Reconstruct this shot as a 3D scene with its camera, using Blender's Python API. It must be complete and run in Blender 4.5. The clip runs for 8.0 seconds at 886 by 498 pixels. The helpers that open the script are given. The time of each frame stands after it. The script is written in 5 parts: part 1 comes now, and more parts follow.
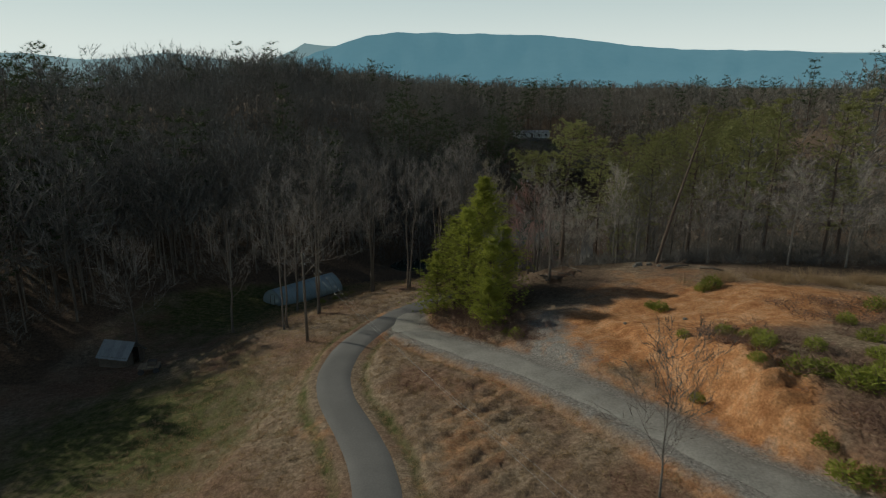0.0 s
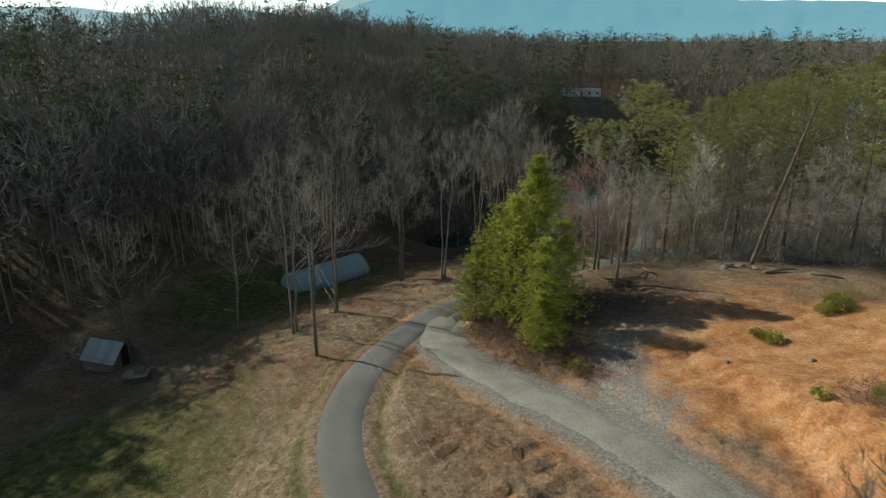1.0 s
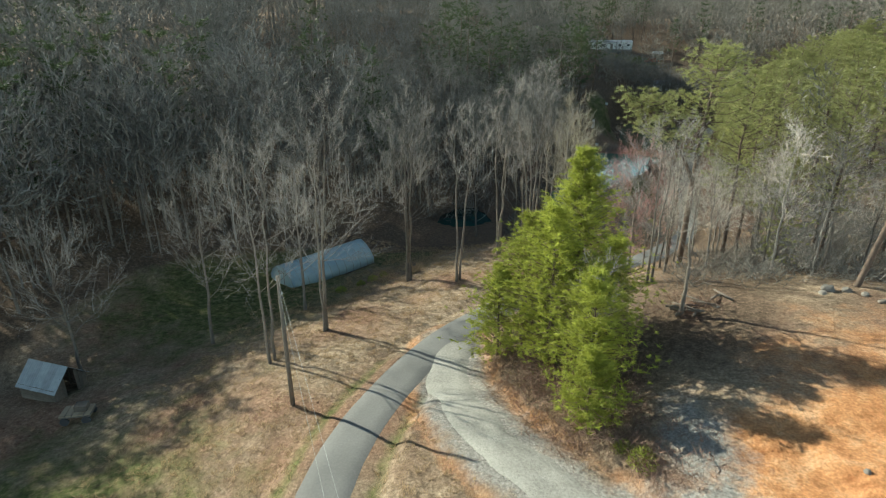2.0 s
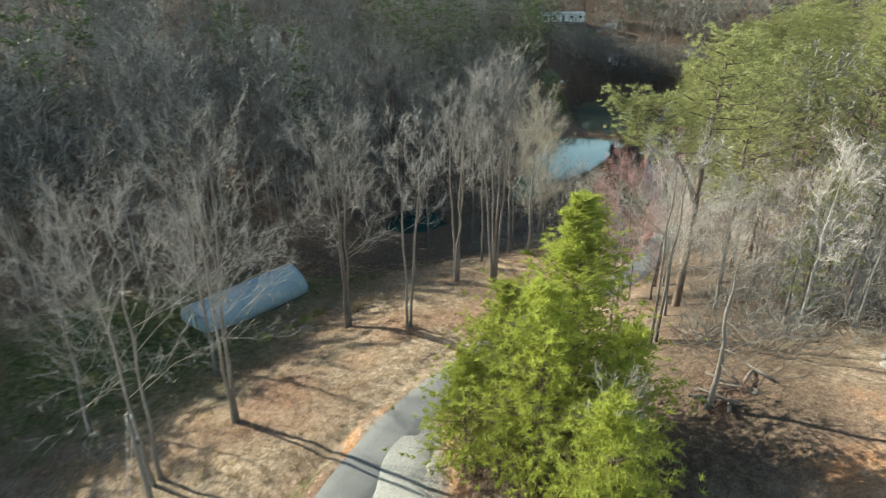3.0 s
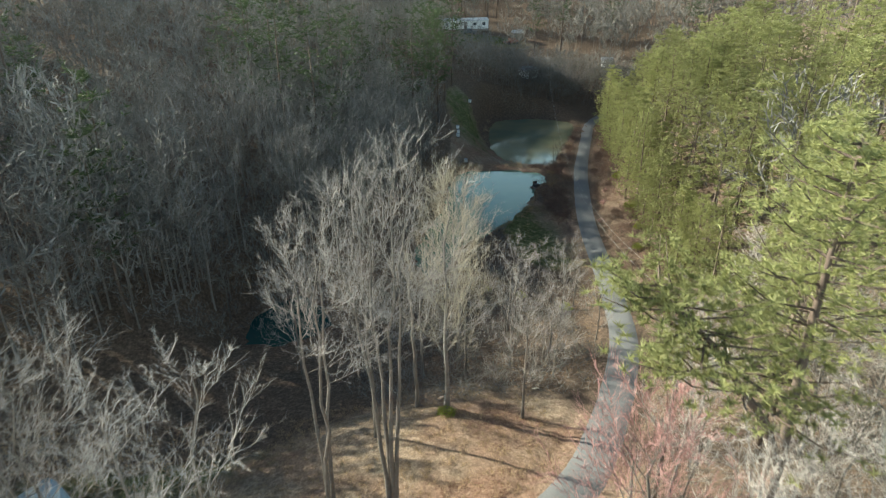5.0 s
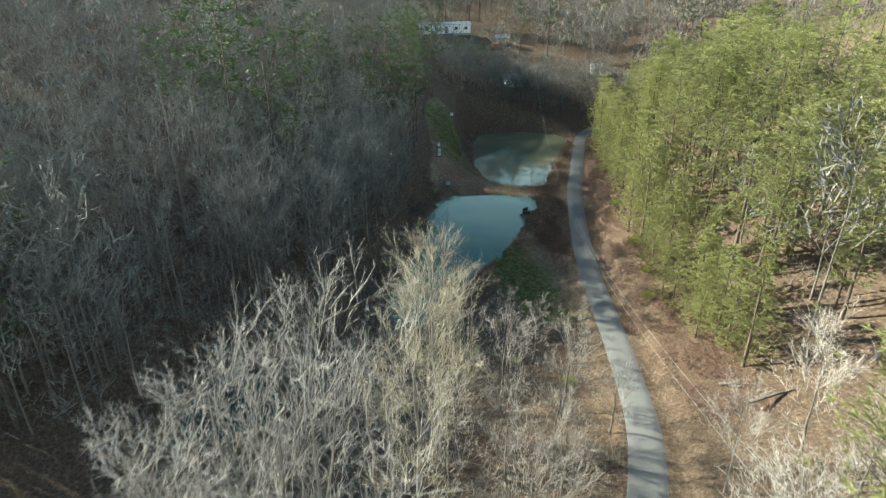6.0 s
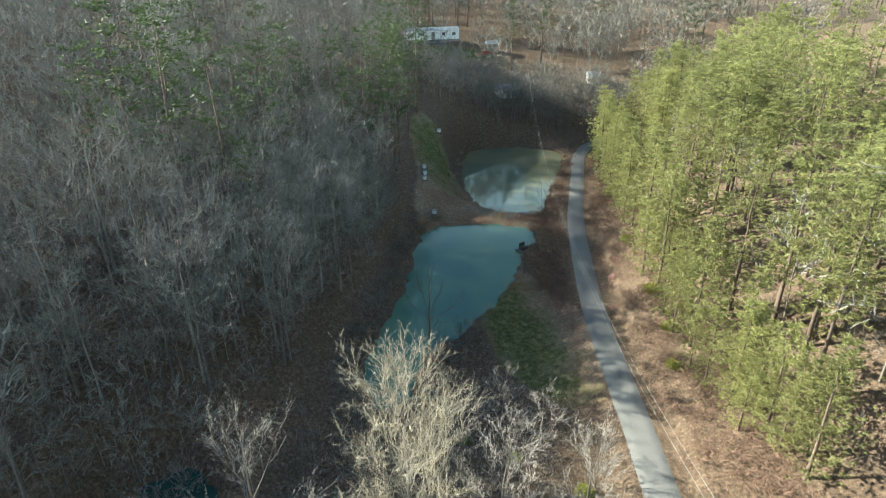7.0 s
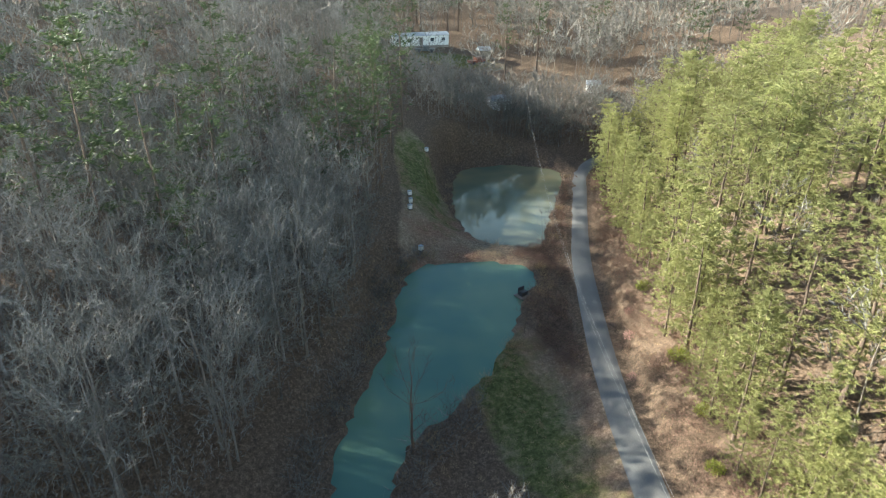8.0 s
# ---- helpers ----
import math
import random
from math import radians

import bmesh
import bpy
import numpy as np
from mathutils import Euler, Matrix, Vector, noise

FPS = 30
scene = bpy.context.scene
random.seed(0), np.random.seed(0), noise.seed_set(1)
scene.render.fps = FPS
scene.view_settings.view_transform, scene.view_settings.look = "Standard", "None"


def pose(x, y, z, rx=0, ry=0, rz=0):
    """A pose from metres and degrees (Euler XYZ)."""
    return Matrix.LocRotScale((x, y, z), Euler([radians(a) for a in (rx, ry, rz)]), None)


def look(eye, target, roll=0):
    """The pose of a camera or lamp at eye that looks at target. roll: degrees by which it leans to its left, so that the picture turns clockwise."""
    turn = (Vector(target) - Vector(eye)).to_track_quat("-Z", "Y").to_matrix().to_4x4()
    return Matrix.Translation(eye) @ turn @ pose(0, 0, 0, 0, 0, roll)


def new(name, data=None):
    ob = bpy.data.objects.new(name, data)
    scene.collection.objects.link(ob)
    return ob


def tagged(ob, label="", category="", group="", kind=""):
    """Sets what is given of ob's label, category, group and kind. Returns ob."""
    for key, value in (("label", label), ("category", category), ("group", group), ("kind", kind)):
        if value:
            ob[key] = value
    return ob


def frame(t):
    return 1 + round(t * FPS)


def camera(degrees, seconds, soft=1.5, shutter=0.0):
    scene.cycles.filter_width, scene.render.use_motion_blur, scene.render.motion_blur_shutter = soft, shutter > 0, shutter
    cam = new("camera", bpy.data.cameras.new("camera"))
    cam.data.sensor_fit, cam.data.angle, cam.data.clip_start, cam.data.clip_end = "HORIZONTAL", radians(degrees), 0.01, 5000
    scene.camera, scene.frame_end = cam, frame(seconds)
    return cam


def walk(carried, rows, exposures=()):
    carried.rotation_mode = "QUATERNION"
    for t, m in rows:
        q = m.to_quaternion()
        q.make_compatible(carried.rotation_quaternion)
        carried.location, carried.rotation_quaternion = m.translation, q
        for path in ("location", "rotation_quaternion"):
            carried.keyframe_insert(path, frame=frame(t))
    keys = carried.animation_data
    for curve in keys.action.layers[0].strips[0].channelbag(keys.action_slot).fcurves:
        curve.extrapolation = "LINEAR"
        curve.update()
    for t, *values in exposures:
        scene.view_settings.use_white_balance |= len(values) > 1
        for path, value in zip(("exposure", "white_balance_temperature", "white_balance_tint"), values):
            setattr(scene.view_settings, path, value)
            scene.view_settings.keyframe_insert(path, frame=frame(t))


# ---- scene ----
cam = camera(71.1, 8.0, soft=1.15, shutter=0.2)
METRES, EYE, TILT, LEAN, TURN = 100.0, 25.0, -15.0, 0.0, 0.0
ROWS = [
    (0.0, 0.0, 0.0, 0.0, 0.0, -0.0, 0.0),
    (0.5, -0.0003, 0.0588, 0.0149, 1.81, -1.93, -0.48),
    (1.0, -0.0016, 0.1179, 0.0298, 3.7, -3.94, -0.91),
    (1.5, -0.0045, 0.1771, 0.0456, 4.55, -6.05, -1.2),
    (1.7, -0.0056, 0.2010, 0.0521, 5.0, -6.9, -1.22),
    (2.2, -0.0090, 0.2606, 0.0682, 5.4, -9.2, -1.25),
    (2.8, -0.0117, 0.3327, 0.0878, 3.95, -10.75, -0.85),
    (3.0, -0.0128, 0.3566, 0.0943, 0.73, -10.71, 0.09),
    (3.5, -0.0085, 0.4168, 0.1108, -2.69, -10.75, 1.0),
    (4.0, -0.0005, 0.4773, 0.1277, -4.81, -10.84, 1.49),
    (4.5, 0.0093, 0.5385, 0.1444, -6.6, -10.88, 1.99),
    (5.0, 0.0199, 0.5995, 0.161, -7.66, -10.93, 2.23),
    (6.5, 0.0577, 0.7784, 0.2098, -9.75, -11.04, 2.84),
    (7.0, 0.0715, 0.8373, 0.2257, -10.14, -11.04, 2.96),
    (7.5, 0.086, 0.896, 0.2417, -10.52, -11.08, 3.07),
    (8.0, 0.1001, 0.9545, 0.2576, -10.92, -11.12, 3.14),
]
walk(cam, [(t, pose(0, 0, EYE, TILT, LEAN, TURN) @ pose(METRES * x, METRES * y, METRES * z, 90 + pitch, roll, yaw)) for t, x, y, z, yaw, pitch, roll in ROWS],
     exposures=[(t, s, k, g) for t, s, k, g in ((0.0, -1.0, 6700, 1), (0.5, -0.75, 6850, 4), (1.0, -0.05, 6700, -2), (1.5, 0.62, 6550, -8), (3.0, 1.48, 6400, -3), (5.0, 1.53, 6400, -3), (6.5, 1.97, 6350, -7), (8.0, 2.27, 6400, 1))])

# ---- light: a low, slightly hazy afternoon sun from ahead on the left ----
SUN_EL, SUN_AZ = 26.0, -60.8
world = bpy.data.worlds.new("sky")
scene.world = world
world.use_nodes = True
wn = world.node_tree
sky = wn.nodes.new("ShaderNodeTexSky")
sky.sky_type = "NISHITA"
sky.sun_disc = False
sky.sun_elevation, sky.sun_rotation = radians(SUN_EL), radians(SUN_AZ)
sky.dust_density, sky.air_density, sky.ozone_density = 0.6, 1.0, 2.0
wn.links.new(sky.outputs[0], wn.nodes["Background"].inputs[0])
wn.nodes["Background"].inputs[1].default_value = 0.052
sun = new("sun", bpy.data.lights.new("sun", "SUN"))
sun.data.energy, sun.data.angle, sun.data.color = 4.8, radians(0.6), (1.0, 0.93, 0.82)
s_az = radians(SUN_AZ)
to_sun = Vector((math.sin(s_az) * math.cos(radians(SUN_EL)), math.cos(s_az) * math.cos(radians(SUN_EL)), math.sin(radians(SUN_EL))))
sun.matrix_world = look(to_sun * 100, (0, 0, 0))


# ---- materials ----
def material(name, base, rough=0.9, spread=0.25, scale=6.0, coarse=0.6, bump=0.0, bump_scale=20.0, metal=0.0, per="object", through_light=0.0):
    """A rough surface whose colour varies at two scales and from piece to piece."""
    m = bpy.data.materials.new(name)
    m.use_nodes = True
    nt = m.node_tree
    n, l = nt.nodes, nt.links
    b = n["Principled BSDF"]
    b.inputs["Roughness"].default_value, b.inputs["Metallic"].default_value = rough, metal
    b.inputs["Specular IOR Level"].default_value = 0.25
    co = n.new("ShaderNodeNewGeometry")
    fine, wide = n.new("ShaderNodeTexNoise"), n.new("ShaderNodeTexNoise")
    for tex, s in ((fine, scale), (wide, coarse)):
        tex.inputs["Scale"].default_value, tex.inputs["Detail"].default_value = s, 4.0
        l.new(co.outputs["Position"], tex.inputs["Vector"])
    mix = n.new("ShaderNodeMath")
    mix.operation = "ADD"
    l.new(fine.outputs["Fac"], mix.inputs[0]), l.new(wide.outputs["Fac"], mix.inputs[1])
    ran = n.new("ShaderNodeMath")
    ran.operation = "MULTIPLY_ADD"
    ran.inputs[1].default_value = 0.6
    if per == "object":
        l.new(n.new("ShaderNodeObjectInfo").outputs["Random"], ran.inputs[0])
    else:
        l.new(co.outputs["Random Per Island"], ran.inputs[0])
    l.new(mix.outputs[0], ran.inputs[2])
    ramp = n.new("ShaderNodeMapRange")
    ramp.inputs["From Min"].default_value, ramp.inputs["From Max"].default_value = 0.8, 1.8
    ramp.inputs["To Min"].default_value, ramp.inputs["To Max"].default_value = 1 - spread, 1 + spread
    l.new(ran.outputs[0], ramp.inputs["Value"])
    col = n.new("ShaderNodeVectorMath")
    col.operation = "SCALE"
    col.inputs[0].default_value = base
    l.new(ramp.outputs[0], col.inputs["Scale"])
    l.new(col.outputs[0], b.inputs["Base Color"])
    if bump:
        tex, bn = n.new("ShaderNodeTexNoise"), n.new("ShaderNodeBump")
        tex.inputs["Scale"].default_value, tex.inputs["Detail"].default_value = bump_scale, 5.0
        l.new(co.outputs["Position"], tex.inputs["Vector"]), l.new(tex.outputs["Fac"], bn.inputs["Height"])
        bn.inputs["Strength"].default_value, bn.inputs["Distance"].default_value = bump, 0.05
        l.new(bn.outputs[0], b.inputs["Normal"])
    if through_light:
        tr, mx = n.new("ShaderNodeBsdfTranslucent"), n.new("ShaderNodeMixShader")
        l.new(col.outputs[0], tr.inputs["Color"])
        mx.inputs[0].default_value = through_light
        l.new(b.outputs[0], mx.inputs[1]), l.new(tr.outputs[0], mx.inputs[2])
        l.new(mx.outputs[0], n["Material Output"].inputs["Surface"])
    return m


def ground_material():
    m = bpy.data.materials.new("ground")
    m.use_nodes = True
    nt = m.node_tree
    n, l = nt.nodes, nt.links
    b = n["Principled BSDF"]
    b.inputs["Roughness"].default_value, b.inputs["Specular IOR Level"].default_value = 0.95, 0.1
    co, zone = n.new("ShaderNodeNewGeometry"), n.new("ShaderNodeVertexColor")
    zone.layer_name = "zones"
    part_of = n.new("ShaderNodeSeparateColor")
    l.new(zone.outputs["Color"], part_of.inputs[0])

    def noise_at(scale, detail=6.0, rough=0.6):
        t = n.new("ShaderNodeTexNoise")
        t.inputs["Scale"].default_value, t.inputs["Detail"].default_value, t.inputs["Roughness"].default_value = scale, detail, rough
        l.new(co.outputs["Position"], t.inputs["Vector"])
        return t.outputs["Fac"]

    def ramp(fac, *stops):
        r = n.new("ShaderNodeValToRGB")
        while len(r.color_ramp.elements) < len(stops):
            r.color_ramp.elements.new(0.5)
        for e, (at, c) in zip(r.color_ramp.elements, stops):
            e.position, e.color = at, (*c, 1)
        l.new(fac, r.inputs[0])
        return r.outputs[0]

    def blend(fac, a, c):
        x = n.new("ShaderNodeMix")
        x.data_type = "RGBA"
        l.new(fac, x.inputs["Factor"]), l.new(a, x.inputs["A"]), l.new(c, x.inputs["B"])
        return x.outputs["Result"]

    def edge(weight, scale):
        """A zone's weight, broken up at its border."""
        a = n.new("ShaderNodeMath")
        a.operation = "ADD"
        l.new(weight, a.inputs[0]), l.new(noise_at(scale, 5.0, 0.7), a.inputs[1])
        r = n.new("ShaderNodeMapRange")
        r.inputs["From Min"].default_value, r.inputs["From Max"].default_value = 0.82, 1.18
        l.new(a.outputs[0], r.inputs["Value"])
        return r.outputs[0]

    straw = ramp(noise_at(2.2, 8.0, 0.75), (0.3, (0.11, 0.083, 0.058)), (0.48, (0.27, 0.20, 0.14)), (0.62, (0.40, 0.305, 0.22)), (0.75, (0.54, 0.43, 0.32)))
    rusty = ramp(noise_at(3.0, 8.0, 0.75), (0.3, (0.115, 0.055, 0.037)), (0.55, (0.28, 0.175, 0.12)), (0.75, (0.45, 0.32, 0.235)))
    dry = blend(ramp(noise_at(0.12, 3.0), (0.43, (0, 0, 0)), (0.62, (1, 1, 1))), straw, rusty)
    green = ramp(noise_at(1.6, 8.0, 0.7), (0.32, (0.05, 0.055, 0.02)), (0.5, (0.115, 0.125, 0.045)), (0.68, (0.25, 0.20, 0.11)))
    litter = ramp(noise_at(2.8, 8.0, 0.8), (0.3, (0.05, 0.038, 0.03)), (0.5, (0.14, 0.098, 0.07)), (0.7, (0.28, 0.20, 0.14)))
    clay = ramp(noise_at(0.9, 8.0, 0.65), (0.3, (0.33, 0.135, 0.058)), (0.5, (0.53, 0.26, 0.12)), (0.7, (0.66, 0.40, 0.235)))
    gravel = ramp(noise_at(5.0, 8.0, 0.8), (0.3, (0.16, 0.14, 0.13)), (0.5, (0.30, 0.28, 0.26)), (0.7, (0.46, 0.43, 0.40)))
    c = blend(edge(part_of.outputs["Green"], 0.45), dry, green)
    c = blend(edge(part_of.outputs["Blue"], 0.5), c, litter)
    c = blend(edge(part_of.outputs["Red"], 0.4), c, clay)
    c = blend(edge(zone.outputs["Alpha"], 0.8), c, gravel)
    grain = n.new("ShaderNodeMapRange")
    grain.inputs["From Min"].default_value, grain.inputs["From Max"].default_value = 0.32, 0.68
    grain.inputs["To Min"].default_value, grain.inputs["To Max"].default_value = 0.55, 1.4
    l.new(noise_at(7.0, 6.0, 0.75), grain.inputs["Value"])
    speck = n.new("ShaderNodeVectorMath")
    speck.operation = "SCALE"
    l.new(c, speck.inputs[0]), l.new(grain.outputs[0], speck.inputs["Scale"])
    l.new(speck.outputs[0], b.inputs["Base Color"])
    bn = n.new("ShaderNodeBump")
    bn.inputs["Strength"].default_value, bn.inputs["Distance"].default_value = 0.8, 0.25
    l.new(noise_at(2.5, 8.0, 0.8), bn.inputs["Height"])
    l.new(bn.outputs[0], b.inputs["Normal"])
    return m


def water_material(name, tint):
    m = bpy.data.materials.new(name)
    m.use_nodes = True
    nt = m.node_tree
    b = nt.nodes["Principled BSDF"]
    b.inputs["Roughness"].default_value, b.inputs["IOR"].default_value = 0.04, 1.33
    co = nt.nodes.new("ShaderNodeNewGeometry")
    murk = nt.nodes.new("ShaderNodeTexNoise")
    murk.inputs["Scale"].default_value = 0.12
    r = nt.nodes.new("ShaderNodeValToRGB")
    r.color_ramp.elements[0].position, r.color_ramp.elements[1].position = 0.35, 0.7
    r.color_ramp.elements[0].color = (*tint, 1)
    r.color_ramp.elements[1].color = (tint[0] * 1.7, tint[1] * 1.3, tint[2] * 1.1, 1)
    rip, bn = nt.nodes.new("ShaderNodeTexNoise"), nt.nodes.new("ShaderNodeBump")
    rip.inputs["Scale"].default_value = 1.6
    bn.inputs["Strength"].default_value, bn.inputs["Distance"].default_value = 0.06, 0.05
    for a, c in ((co.outputs["Position"], murk.inputs["Vector"]), (murk.outputs["Fac"], r.inputs[0]), (r.outputs[0], b.inputs["Base Color"]),
                 (co.outputs["Position"], rip.inputs["Vector"]), (rip.outputs["Fac"], bn.inputs["Height"]), (bn.outputs[0], b.inputs["Normal"])):
        nt.links.new(a, c)
    return m


def plastic_film():
    """Weathered blue-white greenhouse film: some light goes through it."""
    m = material("greenhouse_film", (0.50, 0.61, 0.65), rough=0.35, spread=0.12, scale=3.0, bump=0.2, bump_scale=4.0, through_light=0.35)
    return m


M_GROUND = ground_material()
M_ASPHALT = material("worn_asphalt", (0.20, 0.195, 0.19), spread=0.22, scale=9.0, coarse=0.35, bump=0.3, bump_scale=30)
M_GRAVEL = material("pale_gravel", (0.205, 0.196, 0.18), spread=0.6, scale=7.0, coarse=0.5, bump=0.8, bump_scale=12)
M_BARK = material("grey_brown_bark", (0.17, 0.145, 0.125), spread=0.4, scale=5.0, bump=0.4, bump_scale=15)
M_PALE_BARK = material("pale_bark", (0.235, 0.212, 0.19), spread=0.45, scale=5.0, bump=0.4, bump_scale=15)
M_PINE_BARK = material("pine_bark", (0.13, 0.095, 0.075), spread=0.35, scale=6.0)
M_TWIG = material("grey_twigs", (0.33, 0.295, 0.265), spread=0.3, scale=1.5, coarse=0.3)
M_PALE_TWIG = material("straw_coloured_twigs", (0.315, 0.272, 0.205), spread=0.25, scale=1.5, coarse=0.3)
M_PALE_GREY_TWIG = material("pale_grey_twigs", (0.46, 0.405, 0.36), spread=0.3, scale=1.5, coarse=0.3)
M_RED_TWIG = material("red_budding_twigs", (0.47, 0.26, 0.235), spread=0.3, scale=1.5, coarse=0.3)
M_WOOD_TWIG = material("woodland_twigs", (0.195, 0.182, 0.165), spread=0.62, scale=0.3, coarse=0.09, per="island")
# paler copy of the woodland twigs, with the far crowns' sunlight put in
M_FAR_TWIG = material("far_twigs_sunlit_copy", (0.225, 0.205, 0.178), spread=0.5, scale=0.3, coarse=0.07, per="island")
M_NEEDLE = material("young_pine_needles", (0.36, 0.385, 0.075), rough=0.6, spread=0.4, scale=2.5, coarse=0.5, through_light=0.5)
M_NEEDLE_OLD = material("pine_needles", (0.275, 0.275, 0.112), rough=0.6, spread=0.4, scale=1.2, coarse=0.25, through_light=0.4)
M_NEEDLE_DARK = material("dark_pine_needles", (0.075, 0.10, 0.042), rough=0.6, spread=0.35, scale=1.2, coarse=0.25, through_light=0.3)
M_SHRUB = material("shrub_leaves", (0.27, 0.29, 0.06), rough=0.6, spread=0.35, scale=3.0, through_light=0.35)
M_DRYGRASS = material("dry_broom_grass", (0.42, 0.30, 0.18), spread=0.3, scale=3.0, through_light=0.3)
M_BRUSH = material("brown_brush", (0.20, 0.125, 0.095), spread=0.35, scale=2.0)
M_WATER = water_material("pond_water", (0.078, 0.165, 0.128))
M_WATER_FAR = water_material("far_pond_water", (0.135, 0.155, 0.105))
# darker copy of the pond water; the trees' shade is put into its tint
M_WATER_DARK = water_material("pool_water_shade_in_tint", (0.020, 0.060, 0.056))
M_TIN = material("galvanised_roof", (0.34, 0.37, 0.40), rough=0.5, spread=0.25, scale=3.0, coarse=0.8, metal=0.3)
M_PLANK = material("weathered_planks", (0.15, 0.125, 0.105), spread=0.35, scale=5.0)
M_POLE = material("weathered_pole", (0.15, 0.125, 0.105), spread=0.25, scale=6.0)
M_WIRE = material("aluminium_wire", (0.33, 0.33, 0.32), rough=0.5, spread=0.05)
M_DARKMETAL = material("dark_metal", (0.06, 0.06, 0.065), rough=0.5, spread=0.2)
M_SIDING = material("white_siding", (0.72, 0.72, 0.70), rough=0.6, spread=0.08)
M_GLASS = material("dark_window", (0.05, 0.06, 0.07), rough=0.1, spread=0.05)
M_STONE = material("rough_stone", (0.24, 0.215, 0.19), spread=0.3, scale=5.0, bump=0.5)
M_CUT = material("cut_wood", (0.42, 0.32, 0.22), spread=0.25)
M_FILM = plastic_film()


# ---- mesh helpers ----
class Geo:
    """Collects vertices and faces for one mesh."""

    def __init__(self):
        self.v, self.f = [], []

    def tube(self, pts, radii, sides=6, cap=False):
        base = len(self.v)
        pts = [Vector(p) for p in pts]
        for i, (p, r) in enumerate(zip(pts, radii)):
            d = (pts[min(i + 1, len(pts) - 1)] - pts[max(i - 1, 0)]).normalized()
            u = d.cross(Vector((0.31, 0.95, 0.05))).normalized()
            w = d.cross(u)
            for k in range(sides):
                a = 2 * math.pi * k / sides
                self.v.append(tuple(p + r * (math.cos(a) * u + math.sin(a) * w)))
        for i in range(len(pts) - 1):
            for k in range(sides):
                a, c = base + i * sides + k, base + i * sides + (k + 1) % sides
                self.f.append((a, c, c + sides, a + sides))
        if cap:
            last = base + (len(pts) - 1) * sides
            self.f.append(tuple(range(last, last + sides)))
            self.f.append(tuple(range(base + sides - 1, base - 1, -1)))
        return self

    def sliver(self, p, q, width, rng):
        """One thin leaf-like triangle from p to q."""
        d = q - p
        s = d.cross(Vector((rng.uniform(-1, 1), rng.uniform(-1, 1), rng.uniform(-1, 1))))
        if s.length < 1e-6:
            return
        s = s.normalized() * width * 0.5
        b = len(self.v)
        self.v += [tuple(p - s), tuple(p + s), tuple(q)]
        self.f.append((b, b + 1, b + 2))

    def box(self, m, sx, sy, sz):
        b = len(self.v)
        for x, y, z in ((-1, -1, 0), (1, -1, 0), (1, 1, 0), (-1, 1, 0), (-1, -1, 1), (1, -1, 1), (1, 1, 1), (-1, 1, 1)):
            self.v.append(tuple(m @ Vector((x * sx / 2, y * sy / 2, z * sz))))
        for f in ((3, 2, 1, 0), (4, 5, 6, 7), (0, 1, 5, 4), (1, 2, 6, 5), (2, 3, 7, 6), (3, 0, 4, 7)):
            self.f.append(tuple(b + i for i in f))
        return self

    def mesh(self, name, mat, smooth=False):
        me = bpy.data.meshes.new(name)
        me.from_pydata(self.v, [], self.f)
        me.materials.append(mat)
        if smooth:
            me.polygons.foreach_set("use_smooth", [True] * len(me.polygons))
        return me


def part(name, geo, mat, parent, label="", smooth=False):
    """Links a Geo, or a mesh, as one part under its thing."""
    me = geo.mesh(name, mat, smooth) if type(geo) is Geo else geo
    ob = new(name, me)
    ob.parent = parent
    if label:
        tagged(ob, label)
    return ob


def thing(name, m, label, category, group="", kind=""):
    ob = new(name)
    ob.empty_display_size = 0.2
    ob.matrix_world = m
    return tagged(ob, label, category, group, kind)


def smooth_line(points, step=1.0):
    """Catmull-Rom through points, sampled about every step metres."""
    p = np.array([points[0], *points, points[-1]], float)
    p[0], p[-1] = 2 * p[1] - p[2], 2 * p[-2] - p[-3]
    out = []
    for i in range(1, len(p) - 2):
        n = max(2, int(np.linalg.norm(p[i + 1] - p[i]) / step))
        t = np.linspace(0, 1, n, endpoint=False)[:, None]
        out.append(0.5 * (2 * p[i] + (p[i + 1] - p[i - 1]) * t + (2 * p[i - 1] - 5 * p[i] + 4 * p[i + 1] - p[i + 2]) * t**2
                          + (3 * p[i] - p[i - 1] - 3 * p[i + 1] + p[i + 2]) * t**3))
    return np.vstack(out + [p[-2:-1]])


def ring(points, step=1.0):
    """A closed, slightly ragged outline through points."""
    out = smooth_line([*points, points[0]], step)[:-1]
    for k in range(len(out)):
        out[k, 0] += 0.45 * math.sin(k * 1.7) * math.sin(k * 0.61 + 1) + 0.2 * math.sin(k * 2.9)
        out[k, 1] += 0.45 * math.sin(k * 1.3 + 2) * math.sin(k * 0.47) + 0.2 * math.sin(k * 2.3 + 1)
    return out


